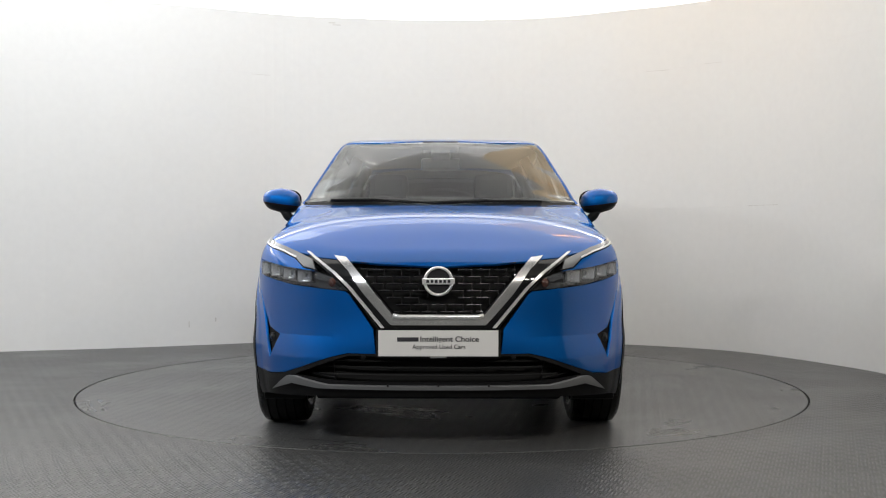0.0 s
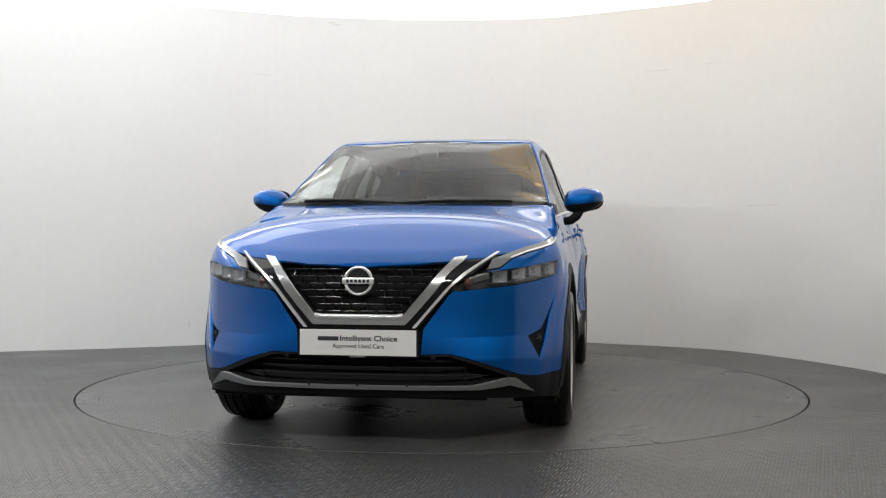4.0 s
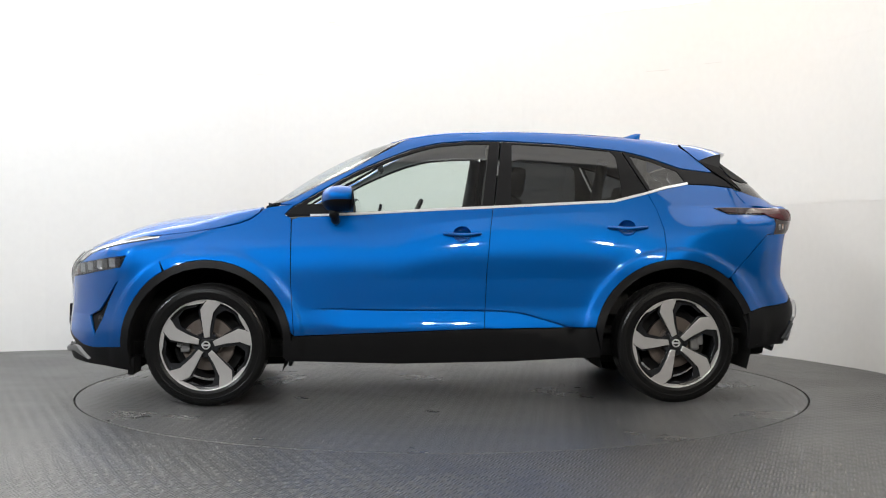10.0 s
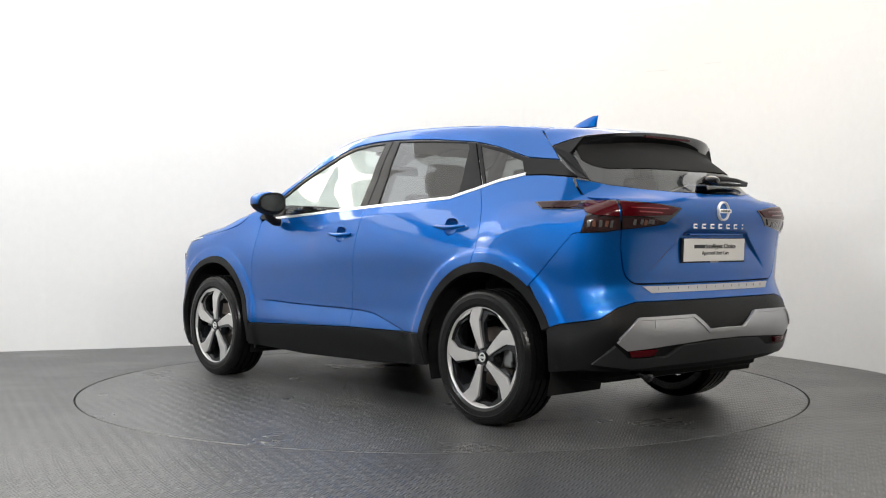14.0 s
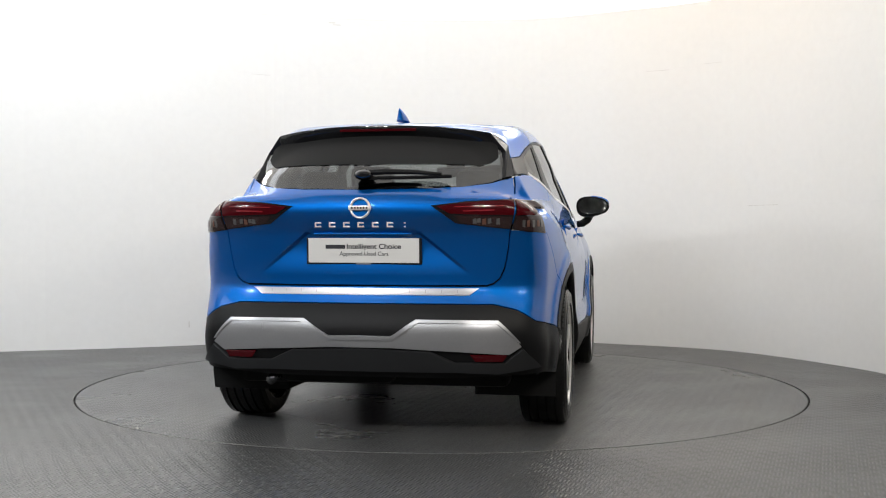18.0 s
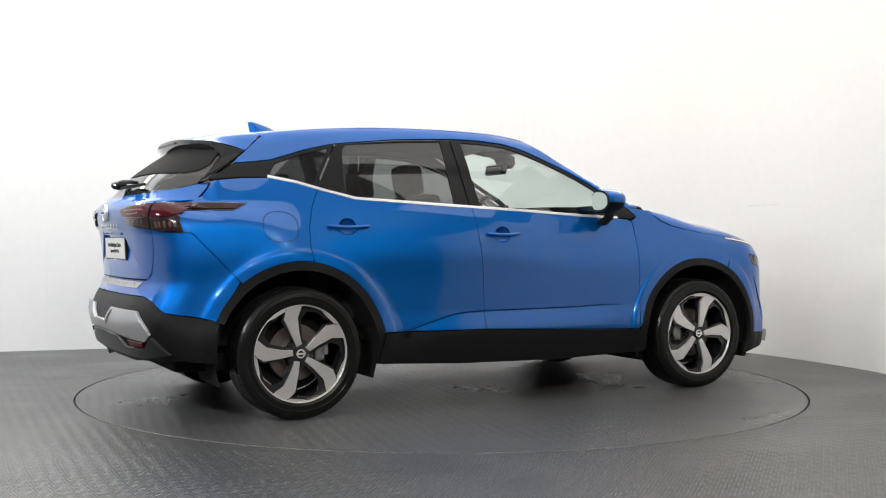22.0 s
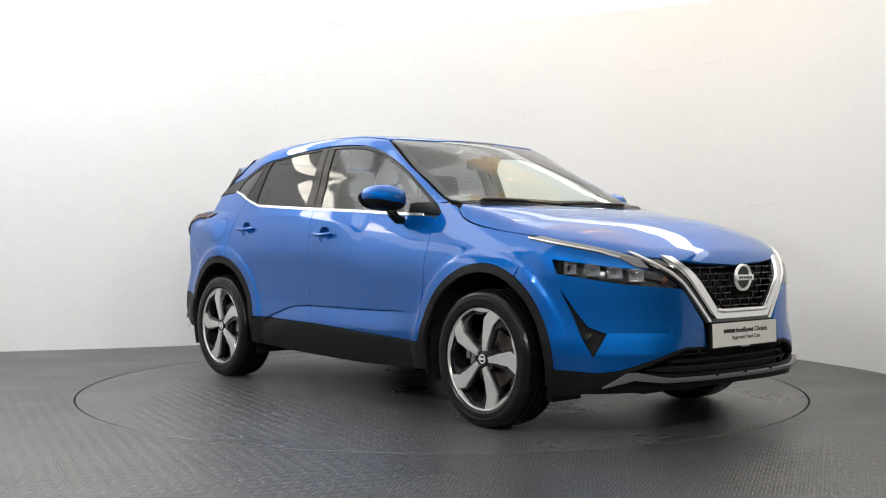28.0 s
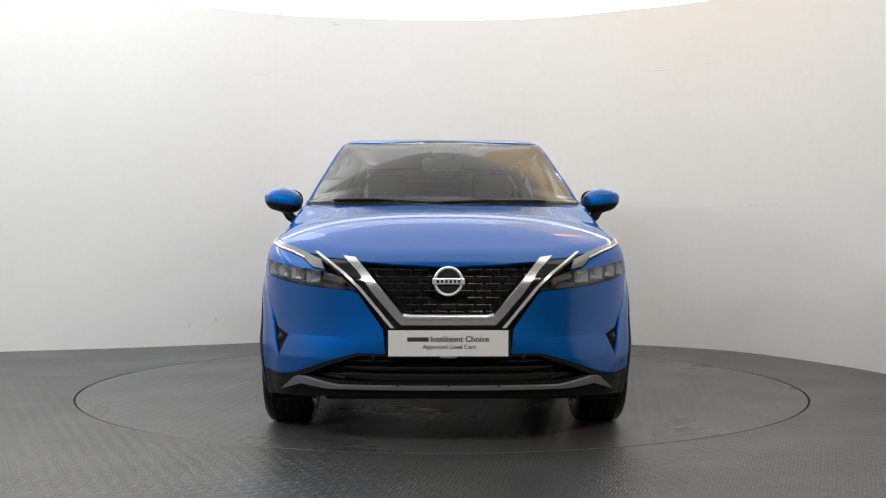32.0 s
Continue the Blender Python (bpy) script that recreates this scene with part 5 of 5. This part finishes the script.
        panel("drl_rim", "wrap_front", [(x, y, z + 0.003) for x, y, z in rim] + [(x, y, z + 0.009) for x, y, z in rim[::-1]], BRIGHT, drl, "bright lower rim", lift=0.005, depth=0.008, gap=0, res=0.02, **kw)
        panel("drl_guide", "wrap_front", inner, GUIDE, drl, "pale light guide", lift=0.003, depth=0.01, gap=0, res=0.025, **kw)


def fog_lamps():
    for s in (1, -1):
        o = part("fog_lamp", lathe([(0, 0.006), (0.011, 0.004), (0.014, 0.0), (0.018, 0.004), (0.020, 0.0), (0.020, -0.02)], 20, "x"), GREY, car, "small round fog lamp", smooth=True)
        o.matrix_basis = pose(1.985, s * 0.772, 0.488, 0, 0, s * 42)


front_lamps()
fog_lamps()


def rear_lamps():
    for s in (1, -1):
        lamp = tagged(new("tail_lamp", None), "red and smoked wraparound tail lamp")
        lamp.parent = car
        kw = dict(twin=False, mirror=s < 0, gap=0, res=0.02)
        inner = [(-2.095, 0.323, 1.092), (-2.063, 0.466, 1.110), (-1.985, 0.670, 1.122), (-2.018, 0.672, 0.988), (-2.044, 0.594, 0.995), (-2.078, 0.433, 1.014)]
        outer = [(-1.985, 0.677, 1.122), (-1.863, 0.72, 1.128), (-1.70, 0.74, 1.127), (-1.545, 0.757, 1.124), (-1.60, 0.76, 1.088), (-1.862, 0.735, 1.086), (-1.848, 0.778, 0.970), (-1.95, 0.72, 0.976), (-2.014, 0.679, 0.988)]
        panel("lamp_body", "wrap_rear", inner, GLOSS, lamp, "black lamp edge", lift=0.004, depth=0.012, **kw)
        panel("lamp_body", "wrap_rear", outer, GLOSS, lamp, "black lamp edge", lift=0.004, depth=0.012, **kw)
        red_in = [(-2.085, 0.345, 1.089), (-2.063, 0.466, 1.104), (-1.985, 0.664, 1.116), (-1.997, 0.664, 1.052), (-2.05, 0.50, 1.054), (-2.075, 0.40, 1.058)]
        red_out = [(-1.985, 0.683, 1.116), (-1.863, 0.722, 1.122), (-1.83, 0.725, 1.121), (-1.845, 0.742, 1.07), (-1.90, 0.735, 1.052), (-2.0, 0.683, 1.05)]
        panel("red_lens", "wrap_rear", red_in, REDLENS, lamp, "red lens", lift=0.008, depth=0.006, **kw)
        panel("red_lens", "wrap_rear", red_out, REDLENS, lamp, "red lens", lift=0.008, depth=0.006, **kw)
        panel("side_lens", "wrap_rear", [(-1.825, 0.725, 1.120), (-1.565, 0.757, 1.119), (-1.60, 0.76, 1.093), (-1.84, 0.735, 1.091)], DARKRED, lamp, "dark red side lens", lift=0.008, depth=0.006, **kw)
        clear_in = [(-2.065, 0.42, 1.050), (-2.05, 0.50, 1.047), (-2.0, 0.664, 1.045), (-2.015, 0.664, 0.994), (-2.044, 0.594, 1.000), (-2.072, 0.45, 1.019)]
        clear_out = [(-2.0, 0.684, 1.043), (-1.90, 0.738, 1.046), (-1.855, 0.75, 1.05), (-1.853, 0.776, 0.976), (-1.95, 0.722, 0.982), (-2.012, 0.685, 0.994)]
        panel("clear_lens", "wrap_rear", clear_in, SMOKED, lamp, "smoked clear lens", lift=0.008, depth=0.006, **kw)
        panel("clear_lens", "wrap_rear", clear_out, SMOKED, lamp, "smoked clear lens", lift=0.008, depth=0.006, **kw)
        for y0, y1, z0, z1 in ((0.46, 0.58, 1.066, 1.072), (0.42, 0.63, 1.084, 1.088)):
            panel("light_bar", "wrap_rear", [(-2.07, y0, z1), (-2.02, y1, z1 + 0.004), (-2.02, y1, z0 + 0.004), (-2.07, y0, z0)], PALERED, lamp, "pale red light bar", lift=0.010, depth=0.003, **kw)
        for k, (y0, mtl) in enumerate(((0.478, SMOKED), (0.502, CHIP), (0.522, CHIP), (0.548, AMBERLENS), (0.574, CHIP), (0.594, SMOKED), (0.618, CHIP))):
            lo = 1.012 + 0.004 * (k % 3)
            panel("bulb_facet", "wrap_rear", [(-2.06, y0, 1.036 - 0.003 * (k % 2)), (-2.055, y0 + 0.014, 1.038), (-2.05, y0 + 0.016, lo), (-2.06, y0 + 0.003, lo - 0.002)], mtl, lamp, "small bulb facet", lift=0.0095, depth=0.003, **kw)
        for k, (x0, mtl) in enumerate(((-1.975, CHIP), (-1.955, AMBERLENS), (-1.93, CHIP), (-1.905, AMBERLENS), (-1.885, CHIP))):
            y0 = 0.70 + (x0 + 1.975) * 0.55
            panel("bulb_facet", "wrap_rear", [(x0, y0, 1.03 - 0.003 * (k % 2)), (x0 + 0.012, y0 + 0.007, 1.03), (x0 + 0.012, y0 + 0.012, 0.998 + 0.004 * (k % 2)), (x0, y0 + 0.005, 1.0)], mtl, lamp, "small amber facet" if mtl is AMBERLENS else "small bulb facet", lift=0.0095, depth=0.003, **kw)


CHIP = mat("silvered lamp facet", (0.13, 0.125, 0.125), 0.18, 0.5, coat=1.0)
SMOKED = mat("smoked lamp plastic", (0.022, 0.010, 0.010), 0.12, coat=0.5)
PALERED = mat("pale red lamp bar", (0.20, 0.012, 0.018), 0.15, coat=1.0)
AMBERLENS = mat("amber lamp window", (0.11, 0.05, 0.035), 0.15, coat=1.0)
rear_lamps()


def mirrors():
    for s in (1, -1):
        door = door_l if s > 0 else door_r
        mi = tagged(new("door_mirror", None), "blue door mirror with black underside")
        mi.parent = car
        c = Vector((0.625, s * 0.935, 1.168))
        caps = {}
        for nm, lo, hi, mtl in (("mirror_cap", -0.32, 1.0, PAINT), ("mirror_shell", -1.0, -0.32, BLACK)):
            vs, fs = [], []
            nu, nv = 28, 12
            for j in range(nv + 1):
                zz = lo + (hi - lo) * j / nv
                r = max(1 - abs(zz) ** 2.4, 0) ** (1 / 2.4)
                for i in range(nu):
                    a = 2 * math.pi * i / nu
                    ca, sa = math.cos(a), math.sin(a)
                    q = 2.6
                    k = (abs(ca) ** q + abs(sa) ** q) ** (-1 / q)
                    x, y = r * k * ca, r * k * sa
                    flat = -0.55 if x < -0.55 else x
                    # narrower towards the outer tip
                    t = 1 - 0.22 * max(y, 0)
                    vs.append((c.x + 0.102 * flat - 0.018 * y, c.y + s * 0.112 * y, c.z + 0.074 * zz * t + 0.012 * y))
            for j in range(nv):
                for i in range(nu):
                    fs.append((j * nu + i, j * nu + (i + 1) % nu, (j + 1) * nu + (i + 1) % nu, (j + 1) * nu + i))
            if s < 0:
                fs = [f[::-1] for f in fs]
            caps[nm] = link_mesh(nm, vs, fs, mtl, mi, "blue mirror cap" if mtl is PAINT else "black mirror underside")
        for nm, sy, sz, dx, mtl, lab in (("mirror_rim", 0.226, 0.146, -0.060, BLACK, "black mirror rim"), ("mirror_glass", 0.196, 0.120, -0.0645, CHROME, "mirror glass")):
            ring = [(p[0], p[1]) for p in rounded([(-sy / 2, -sz / 2), (sy / 2, -sz * 0.42), (sy / 2, sz * 0.36), (-sy / 2, sz / 2)], 3)]
            o = part(nm, prism(ring, 0.008, Matrix(((0, 0, 1, 0), (1, 0, 0, 0), (0, 1, 0, 0), (0, 0, 0, 1)))), mtl, mi, lab)
            o.matrix_basis = pose(c.x + dx, c.y, c.z + 0.002, 0, 0, s * (10 if nm == "mirror_rim" else 8)) @ Matrix.Diagonal((1, s, 1, 1))
        bm = tube([(0.66, s * 0.915, 1.115), (0.66, s * 0.895, 1.075), (0.655, s * 0.862, 1.050), (0.65, s * 0.825, 1.045)], lambda t: 0.030 - 0.006 * t, 10)
        part("mirror_foot", bm, BLACK, mi, "black mirror foot", smooth=True)
        panel("sail_panel", "side", [(0.93, 1.078), (0.665, 1.084), (0.665, 1.142), (0.876, 1.137)], FRAME, car, "black corner panel", lift=0.003, twin=False, mirror=s < 0)
        # handles
        for (x, z), ln, dr in ((HANDLES[0], 0.215, door), (HANDLES[1], 0.235, rdoor_l if s > 0 else rdoor_r)):
            p = skin_point("side", x, z)
            hd = tagged(new("door_handle", None), "blue bar door handle over a round cup")
            hd.parent = dr
            bm = bmesh.new()
            bmesh.ops.create_uvsphere(bm, u_segments=24, v_segments=12, radius=1, matrix=pose(x, s * (p[1] + 0.004), z) @ Matrix.Diagonal((0.052, 0.032, 0.047, 1)))
            bmesh.ops.delete(bm, geom=[v for v in bm.verts if s * v.co.y > p[1] + 0.003], context="VERTS")
            part("handle_cup", bm, PAINT, hd, "blue handle cup", smooth=True)
            pts = [(x + ln * (0.5 - u), s * (p[1] + 0.006 + 0.024 * math.sin(math.pi * min(max(u * 1.02, 0.03), 0.97)) ** 0.6), z + 0.004 * math.cos(6 * u)) for u in np.linspace(0, 1, 13)]
            bm = tube(pts, lambda t: 0.0115 - 0.004 * abs(2 * t - 1) ** 3, 10)
            part("handle_bar", bm, PAINT, hd, "blue handle bar", smooth=True)


mirrors()


def rear_fittings():
    # roof spoiler: a blue top that folds down beside the hatch, a black lip and underside
    top_v, low_v, top_f, low_f = [], [], [], []
    ys = np.linspace(-1, 1, 33)
    for u in ys:
        w = abs(u)
        front = Vector((-1.452, 0.556 * w / 0.8, 0.0))
        if w < 0.8:
            front.x = -1.474 + 0.066 * min(w / 0.8, 1) ** 2
            front.z = float(land(np.array([(front.x, front.y, 0.0)]), np.array([[0, 0, 1.0]]))[0][2])
        else:
            front = Vector((-1.408, 0.556, 1.508)).lerp(Vector((-1.507, 0.603, 1.414)), (w - 0.8) / 0.2)
        back = Vector((-1.780 + 0.118 * w**3, 0.532 * w, 1.492 - 0.032 * w**2.2))
        foot = Vector((-1.700 + 0.070 * w**3, 0.600 * w, 1.402 - 0.026 * w**2))
        for k in range(7):
            t = k / 6
            v = front.lerp(back, t)
            v.z += 0.010 * math.sin(math.pi * t) * (1 - 0.6 * w**4)
            top_v.append((v.x, math.copysign(v.y, u), v.z))
        lip = back + Vector((-0.004, 0, -0.013))
        for v in (back, lip, lip.lerp(foot, 0.35) + Vector((0.016, 0, -0.004)), lip.lerp(foot, 0.7) + Vector((0.014, 0, -0.004)), foot, foot + Vector((0.06, -0.02 * w, 0.03))):
            low_v.append((v.x, math.copysign(v.y, u), v.z))
    for k in range(32):
        top_f += [(7 * k + i, 7 * k + i + 1, 7 * k + 8 + i, 7 * k + 7 + i) for i in range(6)]
        low_f += [(6 * k + i, 6 * k + i + 1, 6 * k + 7 + i, 6 * k + 6 + i) for i in range(5)]
    sp = tagged(new("roof_spoiler", None), "blue roof spoiler with gloss black underside")
    sp.parent = car
    link_mesh("spoiler_top", top_v, [f[::-1] for f in top_f], PAINT, sp, "blue spoiler top")
    link_mesh("spoiler_under", low_v, [f[::-1] for f in low_f], GLOSS, sp, "gloss black spoiler underside")
    part("brake_light", box((0.006, 0.38, 0.012), (-1.779, 0, 1.470), 0.002, (0, -18, 0)), REDLENS, sp, "red high brake light")
    # aerial fin
    vs, fs = [], []
    for j in range(9):
        t = j / 8
        half, x0, x1, z = 0.030 * (1 - t) ** 0.8 + 0.003, -1.120 - 0.145 * t**1.5, -1.290 - 0.014 * t, 1.572 + 0.060 * t
        for i in range(14):
            a = 2 * math.pi * i / 14
            vs.append(((x0 + x1) / 2 + (x0 - x1) / 2 * math.cos(a), half * math.sin(a), z))
    for j in range(8):
        for i in range(14):
            fs.append((14 * j + i, 14 * j + (i + 1) % 14, 14 * j + 14 + (i + 1) % 14, 14 * j + 14 + i))
    fs.append(tuple(range(112, 126)))
    link_mesh("aerial_fin", vs, fs, PAINT, car, "blue shark-fin aerial")
    # rear wiper
    wp = tagged(new("rear_wiper", None), "black rear wiper on the window")
    wp.parent = car
    bm = bmesh.new()
    bmesh.ops.create_uvsphere(bm, u_segments=20, v_segments=12, radius=1, matrix=pose(-2.045, 0.0, 1.238) @ Matrix.Diagonal((0.045, 0.045, 0.026, 1)))
    part("wiper_pivot", bm, GLOSS, wp, smooth=True)
    part("wiper_arm", tube([(-2.05, 0.02, 1.245), (-2.045, -0.10, 1.252), (-2.035, -0.25, 1.248), (-2.02, -0.36, 1.238)], lambda t: 0.016 - 0.008 * t, 8), BLACK, wp, smooth=True)
    part("wiper_blade", tube([(-2.040, -0.02, 1.222), (-2.025, -0.2, 1.224), (-1.99, -0.40, 1.230)], 0.009, 6), BLACK, wp)
    # emblem, letter bars, plate, plate lamp shelf
    p = skin_point("rear", 0, 1.083)
    e = emblem(0.049)
    e.parent = car
    e.matrix_basis = pose(p[0] + 0.002, 0, 1.083, 0, 0, 180)
    for k in range(7):
        y = 0.205 - 0.068 * k
        q = skin_point("rear", y, 1.008)
        w = 0.030 if k < 6 else 0.008
        bm = box((0.006, w, 0.007), (0, 0, 0.0085), 0.001)
        box((0.006, w, 0.007), (0, 0, -0.0085), 0.001, bm=bm)
        if k < 6:
            box((0.006, 0.006, 0.012), (0, w / 2 - 0.003, 0), bm=bm)
        o = part("model_mark", bm, BRIGHT, car, "chrome model mark on the tailgate")
        o.matrix_basis = pose(q[0] - 0.002, y, 1.007, 0, 0, 0)
    pl = number_plate(False)
    pl.parent = car
    pl.matrix_basis = pose(-2.068, -0.003, 0.889, 0, 2, 180)
    part("plate_shelf", box((0.03, 0.46, 0.008), (-2.068, 0, 0.966), 0.003), PAINT, car, "blue plate lamp shelf")
    bm = bmesh.new()
    for k in range(13):
        y = -0.44 + 0.88 * k / 12
        q = skin_point("rear", y, 0.70)
        box((0.002, 0.003, 0.024), (q[0] - 0.0045, y, 0.700), bm=bm)
    part("strip_grooves", bm, STEEL, car)
    # mudflaps and under-tail
    for s in (1, -1):
        part("mudflap", box((0.02, 0.16, 0.20), (0.90, s * 0.775, 0.32), 0.008, (0, -6, 0)), BLACK, car, "black mudflap")
        part("mudflap", box((0.022, 0.17, 0.22), (-1.765, s * 0.775, 0.44), 0.008, (0, 8, 0)), BLACK, car, "black mudflap")
        part("spat", box((0.035, 0.20, 0.10), (1.80, s * 0.74, 0.225), 0.01), BLACK, car, "black wheel spat")
    part("exhaust_box", box((0.30, 0.55, 0.13), (-1.85, 0.15, 0.33), 0.04), CAVITY, car, "dark silencer")
    part("tail_pipe", tube([(-1.80, 0.42, 0.30), (-1.95, 0.45, 0.30), (-2.02, 0.46, 0.275)], 0.024, 10), DARKALLOY, car, "dark tail pipe", smooth=True)
    part("fuel_tank", box((0.95, 0.9, 0.12), (-0.55, 0, 0.27), 0.04), CAVITY, car, "dark tank cover")
    for x in (FRONT_X, REAR_X):
        part("axle_beam", tube([(x, -0.72, 0.33), (x - 0.05, -0.4, 0.28), (x - 0.05, 0.4, 0.28), (x, 0.72, 0.33)], 0.035, 8), CAVITY, car, "dark axle parts")
    part("engine_tray", box((0.75, 1.1, 0.03), (1.75, 0, 0.235), 0.012), CAVITY, car, "dark engine undertray")


rear_fittings()


def wipers_front():
    edge = [(1.122, 0, 1.12), (1.112, 0.25, 1.12), (1.082, 0.5, 1.12), (1.057, 0.72, 1.12), (1.0, 0.752, 1.12), (1.035, 0.6, 1.12), (1.06, 0.3, 1.12), (1.08, 0, 1.12)]
    panel("cowl", "top", edge, BLACK, car, "black cowl under the windscreen", full=True, lift=-0.004, depth=0.01, gap=0, res=0.03)
    for y0, y1 in ((-0.60, 0.04), (-0.02, 0.56)):
        w = tagged(new("wiper", None), "black windscreen wiper")
        w.parent = car
        pts = []
        for t in np.linspace(0, 1, 9):
            y = y0 + (y1 - y0) * t
            q = skin_point("top", 1.078 - 0.09 * y * y - 0.012 * math.sin(math.pi * t), y)
            pts.append((q[0] + 0.004, y, q[2] + 0.004))
        part("wiper_blade", tube(pts, 0.007, 6), BLACK, w)
        part("wiper_arm", tube([(p[0] + 0.016, p[1], p[2] + 0.004) for p in pts[:5]], 0.008, 6), BLACK, w)


wipers_front()


def seat(at, wide, parent_name, tall=0.0):
    st = tagged(new(parent_name, None), "dark grey fabric car seat")
    st.parent = car
    x, y, z = at
    part("cushion", box((0.52, wide, 0.16), (x + 0.22, y, z), 0.05, (0, -6, 0)), SEAT, st)
    part("backrest", box((0.14, wide, 0.62), (x - 0.10, y, z + 0.34), 0.055, (0, -14, 0)), SEAT, st)
    return st


def cabin():
    for s in (1, -1):
        st = seat((-0.22, s * 0.36, 0.56), 0.50, "front_seat")
        part("headrest", box((0.10, 0.27, 0.19), (-0.43, s * 0.36, 1.29), 0.045, (0, -10, 0)), SEAT, st)
        part("headrest_posts", tube([(-0.42, s * 0.36 - 0.06, 1.15), (-0.42, s * 0.36 - 0.06, 1.25)], 0.007, 6), STEEL, st)
    st = seat((-1.05, 0, 0.58), 1.24, "rear_seat")
    for y in (-0.42, 0, 0.42):
        part("headrest", box((0.09, 0.24, 0.15 if y else 0.10), (-1.26, y, 1.225 if y else 1.19), 0.035, (0, -12, 0)), SEAT, st)
    part("dashboard", box((0.62, 1.44, 0.20), (0.66, 0, 0.985), 0.06, (0, 3, 0)), TRIM, car, "charcoal dashboard")
    part("instrument_hood", box((0.16, 0.36, 0.06), (0.42, -0.37, 1.095), 0.025), TRIM, car, "charcoal instrument hood")
    part("screen_display", box((0.02, 0.30, 0.16), (0.41, 0.0, 1.085), 0.006, (0, -10, 0)), GLOSS, car, "black dashboard screen")
    sw = tagged(new("steering_wheel", None), "black steering wheel on the right")
    sw.parent = car
    m = pose(0.20, -0.37, 1.035, 0, 65, 0)
    bm = tube([(0.185 * math.cos(a), 0.185 * math.sin(a), 0) for a in np.linspace(0, 2 * math.pi, 40)[:-1]], 0.015, 10, closed=True)
    bmesh.ops.transform(bm, matrix=m, verts=bm.verts)
    part("wheel_rim", bm, TRIM, sw, smooth=True)
    bm = box((0.06, 0.34, 0.02), (0, 0, 0), 0.008)
    box((0.17, 0.06, 0.02), (0.08, 0, 0), 0.008, bm=bm)
    box((0.12, 0.13, 0.04), (0.01, 0, 0.0), 0.015, bm=bm)
    bmesh.ops.transform(bm, matrix=m, verts=bm.verts)
    part("wheel_spokes", bm, TRIM, sw)
    mi = tagged(new("cabin_mirror", None), "black rear-view mirror behind the windscreen")
    mi.parent = car
    part("mirror_head", box((0.035, 0.24, 0.068), (0.40, 0, 1.40), 0.016, (0, 12, 0)), TRIM, mi)
    part("mirror_face", box((0.003, 0.215, 0.05), (0.381, 0, 1.396), 0.001, (0, 12, 0)), CHROME, mi)
    part("mirror_mount", box((0.10, 0.12, 0.06), (0.47, 0, 1.455), 0.02, (0, 28, 0)), TRIM, mi)
    part("sensor_cover", box((0.14, 0.22, 0.025), (0.42, 0, 1.50), 0.01, (0, 28, 0)), TRIM, mi)
    for s in (1, -1):
        part("sun_visor", box((0.16, 0.36, 0.015), (0.18, s * 0.36, 1.525), 0.006, (0, 12, 0)), LINER, car, "grey sun visor")
        panel("door_card", "side", [(0.9, 0.45), (0.9, 1.055), (-0.2, 1.10), (-0.95, 1.14), (-1.1, 1.0), (-1.0, 0.80), (-0.80, 0.45)], TRIM, car, "charcoal door trim", lift=-0.06, depth=0, gap=0, res=0.1, twin=False, mirror=s < 0)
        for x in (-0.215, -1.12):
            part("inner_pillar", tube([(x, s * 0.73, 1.06), (x - 0.03, s * 0.655, 1.28), (x - 0.05, s * 0.555, 1.48)], 0.04, 8), TRIM, car, "charcoal inner pillar", smooth=True)
    part("parcel_shelf", box((0.55, 1.25, 0.02), (-1.62, 0, 1.10), 0.006), TRIM, car, "charcoal parcel shelf")
    part("cabin_floor", box((2.9, 1.4, 0.03), (-0.55, 0, 0.40), 0.01), CAVITY, car, "dark cabin floor")


cabin()


# ---- what moves ----
def turn_at(t):
    """Degrees that the turntable has gone by t seconds."""
    if t < 2.32:
        return 0.19
    if t < 4.34:
        return 0.19 + 3.2 * (t - 2.32) ** 2
    if t < 30.0:
        return 13.25 + 12.965 * (t - 4.34)
    return 359.1 - 3.1 * max(32.06 - t, 0) ** 2


def motions():
    times = [0, 2.3] + [2.3 + 0.25 * i for i in range(1, 9)] + [4.5 + 0.5 * i for i in range(51)] + [30.0 + 0.25 * i for i in range(1, 9)]
    for thing in (turntable, car):
        walk(thing, [(t, pose(0, 0, 0, 0, 0, -90 - turn_at(t)) @ pose(0, -0.008 if thing is car else 0, 0)) for t in times])


motions()
